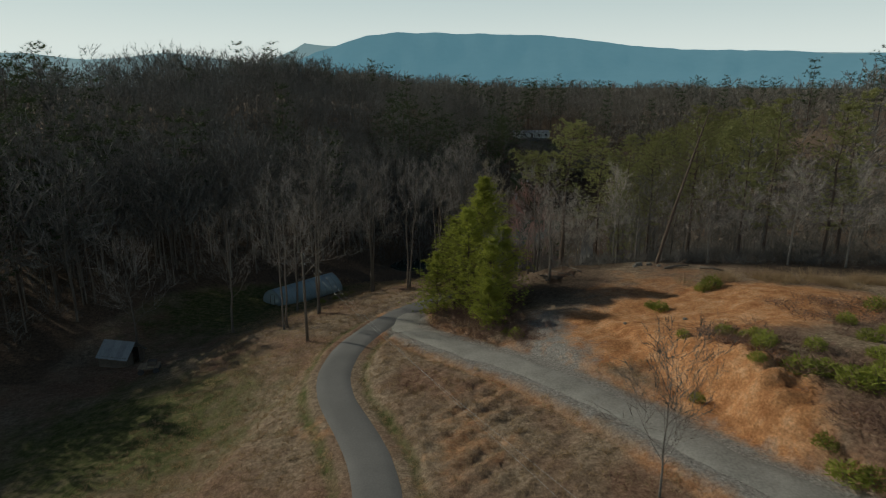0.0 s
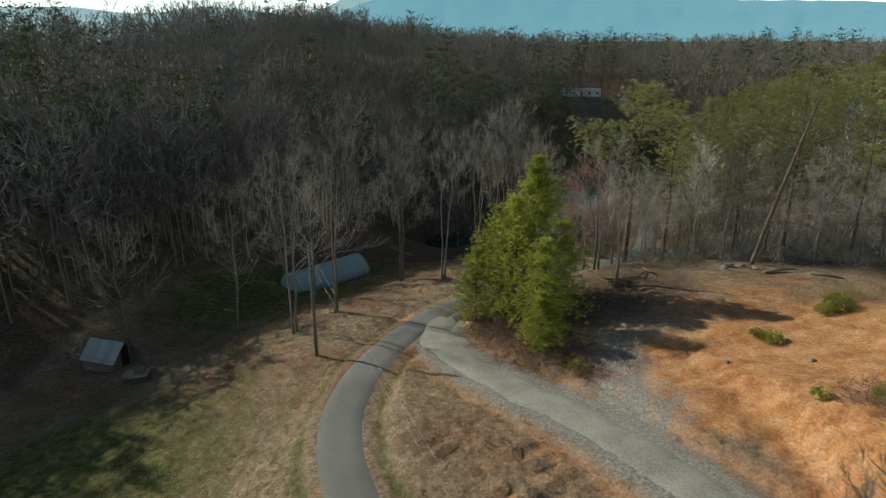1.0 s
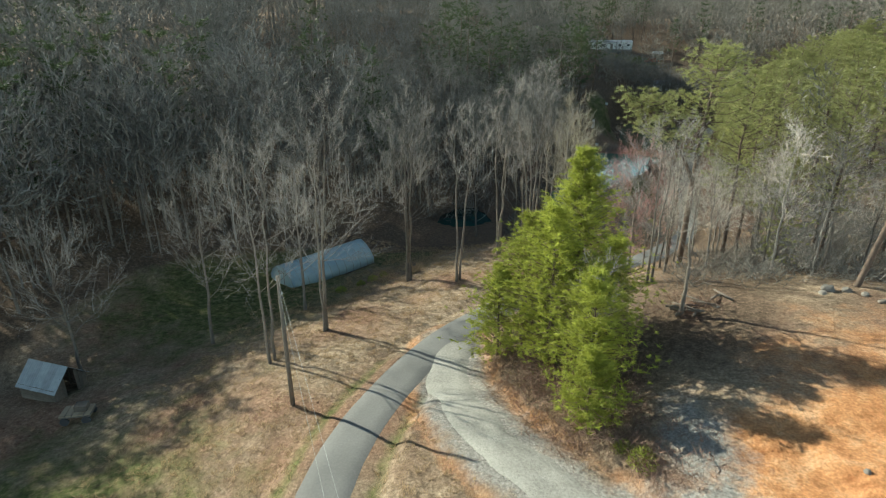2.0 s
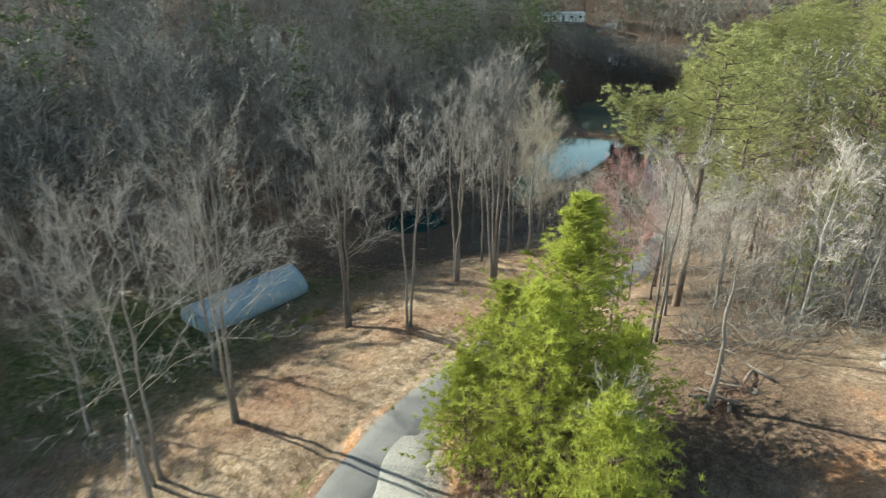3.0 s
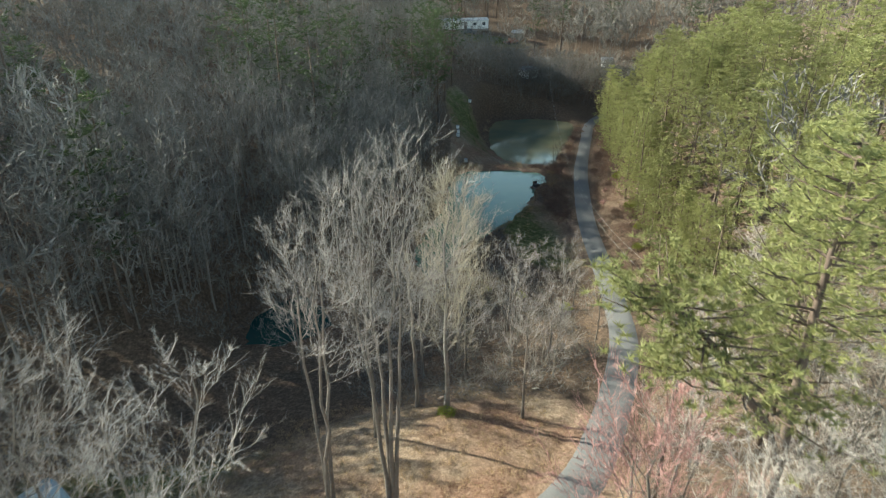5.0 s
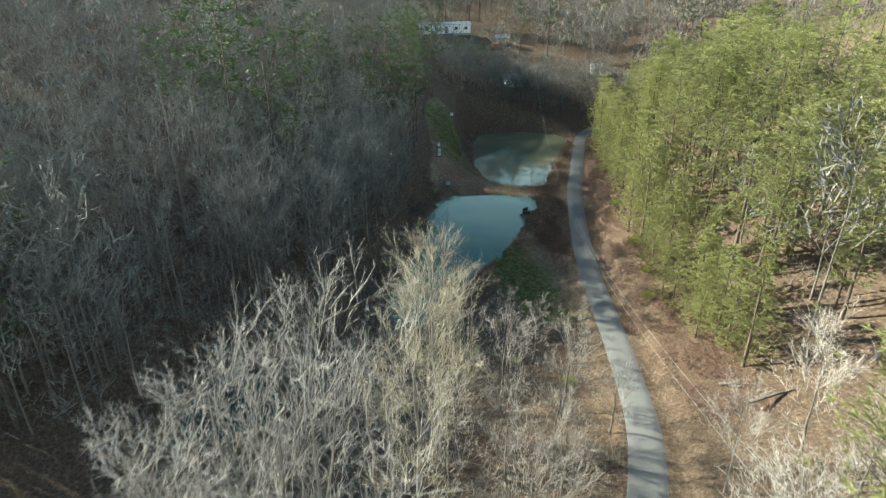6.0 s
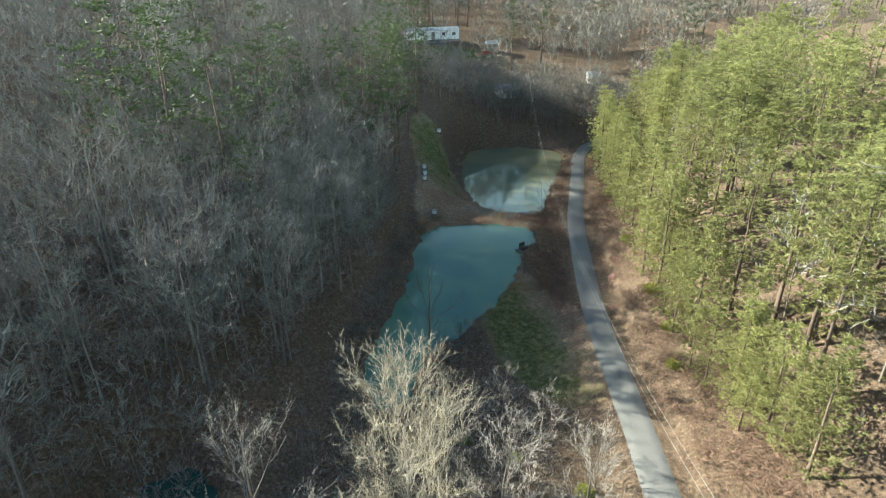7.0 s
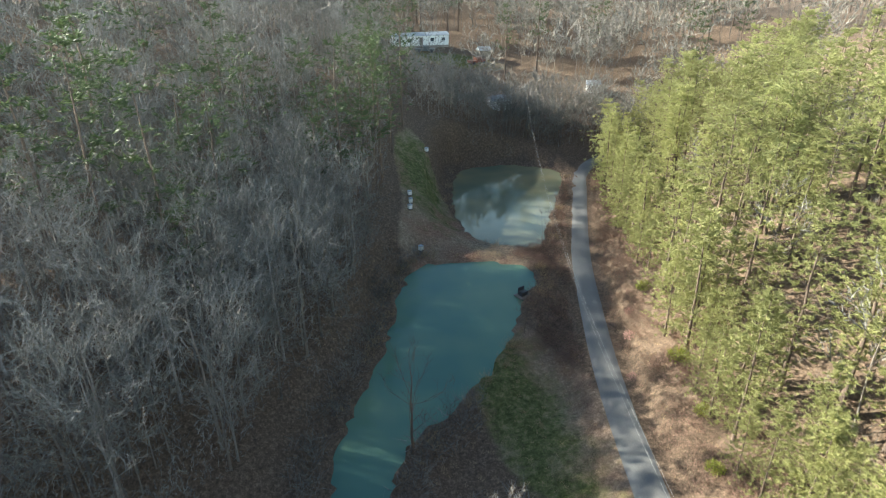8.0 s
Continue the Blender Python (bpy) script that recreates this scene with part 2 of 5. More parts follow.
# ---- the lie of the land ----
ROAD = [(2, -60, 6.5), (-2, -25, 5.8), (-3.2, 8, 5.0), (-3.3, 27, 4.6), (-7.8, 40.5, 3.4), (-8.4, 47.5, 2.9), (-7.3, 55, 1.9), (-4.2, 64, 0.8), (1.5, 73, -0.4), (8, 82, -1.9), (15.2, 89.5, -3.6),
        (23.7, 104.2, -6.6), (28.2, 117.5, -8.7), (33.2, 138, -10.4), (37.5, 152.5, -11.4), (43.8, 171, -12.5), (53.0, 193.5, -12.6), (57.2, 202.5, -12.6), (63, 208.5, -12.3), (73, 212, -11.4), (92, 213, -8)]
DRIVE = [(-3.9, 63.0, 0.9), (-3.5, 57, 1.8), (-1.2, 50.2, 3.6), (2.9, 44.7, 4.6), (6.5, 40.2, 5.3), (10.0, 34.5, 6.1), (13.2, 28.6, 6.8), (17.5, 21.8, 7.4), (24, 12, 8), (40, -12, 8.5), (60, -40, 9)]
VALLEY = [(-70, 35, -3.5), (-45, 50, -4), (-33, 60, -3.9), (-25, 68, -3.5), (-22, 86, -6.2), (-10, 102, -8.0), (-5, 121, -10.4), (12, 140, -12.0), (24, 158, -12.4), (38, 190, -13.6)]
CREST = [(-18, 42, 0.0), (-12.7, 54, 1.9), (-14, 65, 0.3), (-9.3, 78.4, -2.0), (-4.5, 76, -0.3), (-0.9, 87, -2.5), (6.9, 95.3, -3.8), (12.1, 94.9, -4.4), (5, 106, -8)]
PAD = [(8, 46, 5.7), (10, 45, 6.2), (15, 48, 6.6), (22, 47, 7.4), (18.7, 41.5, 8.0), (25, 47.5, 8.6), (30, 40, 9.0), (10.7, 60, 5.6), (10.5, 67, 4.5), (22, 63, 6.4), (33, 56, 7.2), (40, 45, 8)]
BANK = [(17.9, 33, 9.9), (18.0, 29.9, 8.3), (15.4, 34.6, 7.1), (24, 33, 10), (24, 24, 10), (34, 30, 10)]
WEST_HILL = [(-55, 85, 1), (-36, 100, -3), (-22, 118, -3), (-10, 140, -3), (4, 155, -6), (16, 172, -8), (-75, 125, 10), (-40, 160, 9), (-5, 190, 7), (-90, 190, 16), (-30, 220, 15), (20, 215, 2), (-170, 120, 6), (10, 270, 6), (-100, 60, 7)]
EAST_HILL = [(41, 143, -8.4), (36, 124, -8.0), (50, 150, -3), (52, 122, -2), (36, 104, -5), (48, 92, 1), (70, 180, -3), (80, 120, 7), (30, 84, 1), (20, 77, 2), (100, 60, 9), (110, 190, 11), (45, 268, 1), (70, 240, -6), (120, 300, 8)]
SPOTS = np.array([*ROAD, *DRIVE, *VALLEY, *CREST, *PAD, *BANK, *WEST_HILL, *EAST_HILL], float)


def land_weights():
    n = len(SPOTS)
    d = np.hypot(SPOTS[:, None, 0] - SPOTS[None, :, 0], SPOTS[:, None, 1] - SPOTS[None, :, 1]) / 50
    a = np.zeros((n + 3, n + 3))
    a[:n, :n] = np.sqrt(d * d + 0.006) - 0.015 * np.eye(n)
    q = np.c_[np.ones(n), SPOTS[:, :2] / 50]
    a[:n, n:], a[n:, :n] = q, q.T
    return np.linalg.solve(a, np.r_[SPOTS[:, 2], 0, 0, 0])


LAND_W = land_weights()


def wave_noise(x, y, size, seed):
    """Smooth random relief with about that wavelength, between -1 and 1."""
    r = random.Random(seed)
    z = 0.0
    for k in range(9):
        a, s, ph = r.uniform(0, 6.283), r.uniform(0.6, 1.9), r.uniform(0, 6.283)
        z = z + np.sin((x * math.cos(a) + y * math.sin(a)) * 6.283 * s / size + ph + 1.3 * np.sin((y * math.cos(a) - x * math.sin(a)) * 4.1 / size + k)) / s
    return z / 5.0


def raw_land(x, y):
    z = LAND_W[-3] + LAND_W[-2] * x / 50 + LAND_W[-1] * y / 50
    for (px, py, _), w in zip(SPOTS, LAND_W):
        z = z + w * np.sqrt(((x - px) ** 2 + (y - py) ** 2) / 2500 + 0.006)
    # far away the land rolls on, level as a whole
    r = np.hypot(x - 10, y - 110)
    k = np.clip((r - 150) / 160, 0, 1)
    k = k * k * (3 - 2 * k)
    rolling = 6 + 3.5 * wave_noise(x, y, 420.0, 5) + 2 * wave_noise(x, y, 170.0, 6) - 6 * np.clip((r - 400) / 1500, 0, 1)
    west = 9 * np.exp(-(((x + 150) / 150) ** 2 + ((y - 230) / 190) ** 2))
    return z * (1 - k) + (rolling + west) * k


ROAD_LINE, DRIVE_LINE = smooth_line(ROAD, 1.2), smooth_line(DRIVE, 1.2)
NEAR_POND = ring([(8, 133.5), (9.2, 139.6), (11.5, 145.1), (15.3, 154.8), (17.8, 164.3), (21.9, 169.6), (31.8, 168.3), (35.0, 164.4), (31, 157.5), (27.1, 150.2), (21.2, 143.1), (17, 139.5), (14.5, 137.2), (12.4, 132), (10, 130)], 1.0)
FAR_POND = ring([(31.3, 198.8), (35.7, 209.5), (45.6, 211), (53.5, 205), (48.6, 192.4), (42.7, 181.3), (39.6, 175.2), (35.4, 175), (30.8, 178.8), (29.8, 187.4)], 1.0)
POOL = ring([(-11, 116), (-10, 122), (-6.7, 125.3), (-4, 123.5), (-2, 119.5), (-5, 116)], 1.0)
WATERS = ((NEAR_POND, -11.9), (FAR_POND, -13.2), (POOL, -10.7))


def along(line, x, y):
    """Distance from a line, and the line's height there."""
    best, high = np.full(x.shape, 1e9), np.zeros(x.shape)
    for a, b in zip(line[:-1], line[1:]):
        dx, dy = b[0] - a[0], b[1] - a[1]
        t = np.clip(((x - a[0]) * dx + (y - a[1]) * dy) / (dx * dx + dy * dy), 0, 1)
        d = np.hypot(x - a[0] - t * dx, y - a[1] - t * dy)
        near = d < best
        best, high = np.where(near, d, best), np.where(near, a[2] + t * (b[2] - a[2]), high)
    return best, high


def shore(outline, x, y):
    """Distance from a pond's shore, negative on the water."""
    best, inside = np.full(x.shape, 1e9), np.zeros(x.shape, bool)
    for a, b in zip(outline, np.roll(outline, -1, 0)):
        dx, dy = b[0] - a[0], b[1] - a[1]
        t = np.clip(((x - a[0]) * dx + (y - a[1]) * dy) / (dx * dx + dy * dy), 0, 1)
        best = np.minimum(best, np.hypot(x - a[0] - t * dx, y - a[1] - t * dy))
        cross = (a[1] > y) != (b[1] > y)
        inside ^= cross & (x < a[0] + (y - a[1]) * dx / (dy if abs(dy) > 1e-9 else 1e-9))
    return np.where(inside, -best, best)


def ease(a, b, v):
    t = np.clip((v - a) / (b - a), 0, 1)
    return t * t * (3 - 2 * t)


def land(x, y):
    """The height of the ground."""
    x, y = np.asarray(x, float), np.asarray(y, float)
    flat_x, flat_y = x.ravel(), y.ravel()
    z = raw_land(flat_x, flat_y)
    r = np.hypot(flat_x - 10, flat_y - 110)
    rough = ease(1.0, 5.0, np.minimum(along(ROAD_LINE, flat_x, flat_y)[0], along(DRIVE_LINE, flat_x, flat_y)[0]))
    z = z + rough * (0.16 * wave_noise(flat_x, flat_y, 7.0, 1) + 0.07 * wave_noise(flat_x, flat_y, 2.3, 2)) + 0.6 * ease(120, 260, r) * wave_noise(flat_x, flat_y, 60.0, 3)
    # the foot of the cut bank, and the rills that run down it
    bank = np.exp(-(((flat_x - 16.8 + 0.25 * (flat_y - 33)) / 3.0) ** 2 + ((flat_y - 33) / 10) ** 2))
    cut_at = 15.9 - 0.22 * (flat_y - 34) + 0.7 * wave_noise(flat_x * 0.4, flat_y, 6.0, 8)
    z = z + 0.9 * bank * (2 * ease(-0.7, 0.7, flat_x - cut_at) - 1) + 0.45 * bank * wave_noise(flat_x, flat_y * 2.4, 4.0, 9) + 0.24 * bank * wave_noise(flat_x, flat_y * 1.6, 1.7, 10)
    # old plough lines on the mound, and the low terrace edge west of the lane
    mound = np.exp(-(((flat_x - 1.5) / 5.5) ** 2 + ((flat_y - 35) / 10) ** 2))
    across = 0.70 * flat_x - 0.71 * flat_y
    broken = np.clip(0.5 + 1.2 * wave_noise(flat_x, flat_y, 6.0, 13), 0, 1)
    z = z + rough * mound * (0.24 * broken * np.sin(6.283 * across / 1.5 + 1.2 * wave_noise(flat_x, flat_y, 9.0, 12)) + 0.15 * wave_noise(flat_x, flat_y, 1.2, 14))
    step = flat_x - (-12.64) - (0.211) * (flat_y - 40)
    z = z - 0.7 * np.exp(-((flat_y - 40) / 12) ** 2) * (1 - ease(-0.9, 0.5, step)) * ease(-12, -1, step)
    for line, half, soft in ((DRIVE_LINE, 1.9, 1.6), (ROAD_LINE, 1.6, 1.8)):
        d, high = along(line, flat_x, flat_y)
        k = 1 - ease(half, half + soft, d)
        z = z * (1 - k) + (high - 0.05) * k
        z = z - 0.22 * np.exp(-((d - half - 0.75) / 0.4) ** 2)
    for outline, level in WATERS:
        close = (np.abs(flat_x - outline[:, 0].mean()) < 45) & (np.abs(flat_y - outline[:, 1].mean()) < 45)
        d = shore(outline, flat_x[close], flat_y[close])
        zz = z[close]
        low = level + 0.35 + np.clip(d, 0, None) * 0.12 + 0.1 * wave_noise(flat_x[close], flat_y[close], 3.0, 4)
        k = 1 - ease(0.6, 5.0, d)
        zz = zz * (1 - k) + low * k
        zz = np.where(d < 0.5, np.minimum(zz, level + 0.32 + 1.1 * (d - 0.2)), zz)
        z[close] = np.maximum(zz, level - 2.0)
    return z.reshape(x.shape)


def at(x, y):
    return float(land(np.array([x]), np.array([y]))[0])


def axis(fine0, fine1, step, low, high, close0, close1):
    mid = [fine0]
    while mid[-1] < fine1:
        mid.append(mid[-1] + (0.6 * step if close0 < mid[-1] < close1 else step))
    s = step
    while mid[-1] < high:
        s *= 1.12
        mid.append(mid[-1] + s)
    s, left = step, [fine0]
    while left[-1] > low:
        s *= 1.12
        left.append(left[-1] - s)
    return np.array(left[:0:-1] + mid)


def build_ground():
    xs, ys = axis(-42, 62, 0.6, -4500, 4500, -16, 24), axis(16, 214, 0.65, -1500, 4500, 18, 60)
    gx, gy = np.meshgrid(xs, ys)
    gz = land(gx, gy)
    nx, ny = len(xs), len(ys)
    v = np.c_[gx.ravel(), gy.ravel(), gz.ravel()]
    i = (np.arange(ny - 1)[:, None] * nx + np.arange(nx - 1)[None, :]).ravel()
    me = bpy.data.meshes.new("ground")
    me.from_pydata(v.tolist(), [], np.c_[i, i + 1, i + nx + 1, i + nx].tolist())
    me.materials.append(M_GROUND)
    me.polygons.foreach_set("use_smooth", [True] * len(me.polygons))
    x, y = v[:, 0], v[:, 1]
    # where clay lies bare, where grass is green, where leaves cover the soil
    spot = lambda cx, cy, sx, sy: np.exp(-(((x - cx) / sx) ** 2 + ((y - cy) / sy) ** 2))
    clay = np.clip(1.5 * spot(16, 45, 7, 5) + 1.3 * spot(27, 46, 9, 6) + 1.3 * spot(17, 33, 3.2, 8) + 0.45 * spot(18, 55, 7, 4) + 0.8 * spot(9.5, 43, 3, 3) + 0.35 * spot(26, 60, 9, 3) + 0.42 * spot(1.5, 33, 5.5, 11) + 0.36 * spot(-8, 34, 3, 8), 0, 1)
    dr, dv = along(ROAD_LINE, x, y)[0], along(DRIVE_LINE, x, y)[0]
    clay = np.maximum(clay, 0.55 * np.exp(-((dv - 2.6) / 0.9) ** 2))
    green = np.clip(0.8 * spot(-25, 42, 15, 14) + 0.85 * spot(-27, 80, 16, 17) + 0.75 * spot(-12, 100, 10, 9) + 0.8 * spot(25, 142, 5, 13) + 0.5 * spot(32, 160, 3, 12) + 0.75 * spot(25, 193, 6, 18) + 0.72 * spot(23, 119, 8, 13) + 0.95 * spot(44, 258, 12, 8), 0, 1)
    green = np.maximum(green, 0.62 * np.exp(-((dr - 2.3) / 0.6) ** 2) * (y < 60))
    open_land = np.clip(spot(-5, 45, 26, 26) + spot(-6, 74, 16, 20) + spot(22, 48, 22, 16) + spot(9, 92, 9, 10) + spot(-25, 70, 18, 25) + 0.9 * spot(27, 140, 7, 18) + 0.8 * spot(28, 172, 12, 10) + 0.9 * spot(25, 192, 5, 17) + spot(46, 258, 16, 8), 0, 1)
    open_land = np.maximum(open_land, ease(62, 50, y) * ease(75, 55, np.abs(x)) * (y > -90))
    litter = 1 - ease(0.35, 0.65, open_land)
    litter = np.maximum(litter, np.clip(0.95 * spot(2.5, 56, 4.5, 7) + 0.75 * spot(11, 58, 6, 5) + 0.9 * spot(22, 73, 14, 9) + 0.6 * spot(12, 63, 5, 4), 0, 1))
    stones = np.clip(0.95 * np.exp(-(dv / 2.7) ** 2) + 0.75 * spot(8.5, 48, 2.2, 5) + 0.35 * spot(11, 42, 3, 2.5), 0, 1)
    zones = np.c_[clay, green, litter, stones].astype(np.float32)
    me.attributes.new("zones", "FLOAT_COLOR", "POINT").data.foreach_set("color", zones.ravel())
    return tagged(new("ground", me), "rolling ground of dry grass, bare clay and leaf litter", "ground", kind="structure")


def ribbon(name, line, half, mat, label, lift, ragged, seed):
    """A road of many short slabs across, with uneven edges."""
    g = Geo()
    cols = 7
    d = np.gradient(line[:, :2], axis=0)
    d /= np.linalg.norm(d, axis=1)[:, None]
    for k, (p, t) in enumerate(zip(line, d)):
        n = Vector((-t[1], t[0], 0))
        hl = half * (1 + ragged * (noise.noise((k * 0.23, seed, 0)) + 0.6 * noise.noise((k * 0.9, seed, 4))))
        hr = half * (1 + ragged * (noise.noise((k * 0.23, seed, 9)) + 0.6 * noise.noise((k * 0.9, seed, 14))))
        for c in range(cols):
            s = -1 + 2 * c / (cols - 1)
            q = Vector(p) + n * s * (hl if s > 0 else hr)
            edge_drop = -0.14 if c in (0, cols - 1) else 0.0
            g.v.append((q.x, q.y, p[2] + lift + 0.04 * (1 - s * s) + edge_drop))
    for k in range(len(line) - 1):
        for c in range(cols - 1):
            a = k * cols + c
            g.f.append((a + 1, a, a + cols, a + cols + 1))
    return tagged(new(name, g.mesh(name, mat, True)), label, "road", kind="structure")


def pond(name, outline, level, mat, label):
    me = bpy.data.meshes.new(name)
    grown = outline + 0.35 * (outline - outline.mean(0)) / np.linalg.norm(outline - outline.mean(0), axis=1)[:, None]
    me.from_pydata([(x, y, level) for x, y in grown], [], [tuple(range(len(outline)))[::-1]])
    me.materials.append(mat)
    me.update()
    if me.polygons[0].normal.z < 0:
        me.flip_normals()
    return tagged(new(name, me), label, "pond", kind="structure")


build_ground()
ribbon("road", smooth_line(ROAD, 0.8), 1.45, M_ASPHALT, "narrow grey asphalt lane winding down the hill", 0.03, 0.03, 1.0)
ribbon("gravel_drive", smooth_line(DRIVE, 0.6), 1.4, M_GRAVEL, "pale gravel drive branching off the lane", 0.012, 0.30, 7.0)
pond("water_near", NEAR_POND, -11.9, M_WATER, "still blue-green pond water")
pond("water_far", FAR_POND, -13.2, M_WATER_FAR, "still murky pond water that mirrors the sky")
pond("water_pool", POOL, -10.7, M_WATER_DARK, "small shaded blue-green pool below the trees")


# ---- distance: wooded mountain ridges, their blue haze painted as glow ----
def mountain(name, mat, dist, crest, base, a0, a1, seed, label):
    """A long ridge whose skyline rises and falls with crest(angle)."""
    g = Geo()
    n, rows = 140, 7
    for i in range(n):
        a = radians(a0 + (a1 - a0) * i / (n - 1))
        h = crest(math.degrees(a)) + 5 * noise.noise((i * 0.35, seed, 0)) + 2.5 * noise.noise((i * 1.3, seed, 5))
        for r in range(rows):
            f = r / (rows - 1)
            d = dist - 700 * (1 - f) + 90 * noise.noise((i * 0.3, f * 3, seed))
            g.v.append((d * math.sin(a), d * math.cos(a), base + (h - base) * f ** 1.25 + 14 * (1 - abs(2 * f - 1)) * noise.noise((i * 0.45, f * 2, seed + 3))))
    for i in range(n - 1):
        for r in range(rows - 1):
            b = i * rows + r
            g.f.append((b, b + rows, b + rows + 1, b + 1))
    return tagged(new(name, g.mesh(name, mat, True)), label, "mountain", kind="structure")


def haze_glow_material(name, glow, strength):
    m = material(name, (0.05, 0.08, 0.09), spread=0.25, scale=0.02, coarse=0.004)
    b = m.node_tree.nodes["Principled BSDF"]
    # blue aerial haze is put into the ridge colour as emission
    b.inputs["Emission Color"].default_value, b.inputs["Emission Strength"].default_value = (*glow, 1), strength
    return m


def main_crest(a):
    rise = np.interp(a, [-16, -11, -9, -6.6, -3.2, 8.6, 13, 15.3, 19.9, 28.2, 31.2, 34.3, 60], [0.01, 0.045, 0.056, 0.070, 0.0745, 0.070, 0.061, 0.055, 0.0468, 0.0424, 0.037, 0.037, 0.03])
    return 25 + 4200 * float(rise)


def back_crest(a):
    rise = np.interp(a, [-70, -36, -33, -29, -26, -23, -19, -16, -13.2, -12, -10.5, -8, -4, 60], [0.03, 0.036, 0.038, 0.030, 0.034, 0.042, 0.034, 0.028, 0.045, 0.0575, 0.054, 0.054, 0.05, 0.03])
    return 25 + 4750 * float(rise)


M_RIDGE = haze_glow_material("distant_ridge_haze_glow", (0.155, 0.345, 0.455), 1.0)
M_RIDGE_BACK = haze_glow_material("farther_ridge_haze_glow", (0.30, 0.44, 0.50), 1.0)
mountain("backdrop_ridge", M_RIDGE, 4200, main_crest, 0, -16, 60, 2.0, "long flat-topped mountain ridge in the distance, glowing blue as painted haze")
mountain("backdrop_far_ridge", M_RIDGE_BACK, 4750, back_crest, 0, -70, 60, 6.0, "low hills on the horizon, glowing pale blue as painted haze")


def horizon_haze_glow():
    """Pale haze painted as an added glowing shell all round the horizon; it thins out upwards, behind the farthest
    hills.
    """
    m = bpy.data.materials.new("horizon_haze_glow")
    m.use_nodes = True
    n, l = m.node_tree.nodes, m.node_tree.links
    n.remove(n["Principled BSDF"])
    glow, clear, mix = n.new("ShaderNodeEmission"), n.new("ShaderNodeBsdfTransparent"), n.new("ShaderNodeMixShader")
    # the shell emits, to brighten the low sky and its mirror in the ponds
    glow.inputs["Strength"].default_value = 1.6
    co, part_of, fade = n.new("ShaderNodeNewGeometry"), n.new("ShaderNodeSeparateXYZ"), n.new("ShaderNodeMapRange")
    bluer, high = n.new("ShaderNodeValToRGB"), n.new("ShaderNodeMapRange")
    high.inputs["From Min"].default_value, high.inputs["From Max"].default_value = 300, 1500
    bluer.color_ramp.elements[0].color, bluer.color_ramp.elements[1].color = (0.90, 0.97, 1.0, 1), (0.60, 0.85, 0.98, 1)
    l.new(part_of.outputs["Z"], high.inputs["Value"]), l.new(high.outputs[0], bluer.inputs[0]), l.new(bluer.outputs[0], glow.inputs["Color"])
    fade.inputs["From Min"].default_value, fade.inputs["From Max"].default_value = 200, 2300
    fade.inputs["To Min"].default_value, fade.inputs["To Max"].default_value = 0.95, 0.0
    for a, c in ((co.outputs["Position"], part_of.inputs[0]), (part_of.outputs["Z"], fade.inputs["Value"]), (fade.outputs[0], mix.inputs[0]),
                 (clear.outputs[0], mix.inputs[1]), (glow.outputs[0], mix.inputs[2]), (mix.outputs[0], n["Material Output"].inputs["Surface"])):
        l.new(a, c)
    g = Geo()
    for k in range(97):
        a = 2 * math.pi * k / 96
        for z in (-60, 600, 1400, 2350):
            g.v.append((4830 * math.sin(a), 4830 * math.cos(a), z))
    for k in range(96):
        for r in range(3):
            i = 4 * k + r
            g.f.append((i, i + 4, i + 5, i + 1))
    tagged(new("backdrop_haze_glow", g.mesh("backdrop_haze_glow", m, True)), "added glowing shell that paints pale haze low round the horizon", "sky", kind="structure")


horizon_haze_glow()


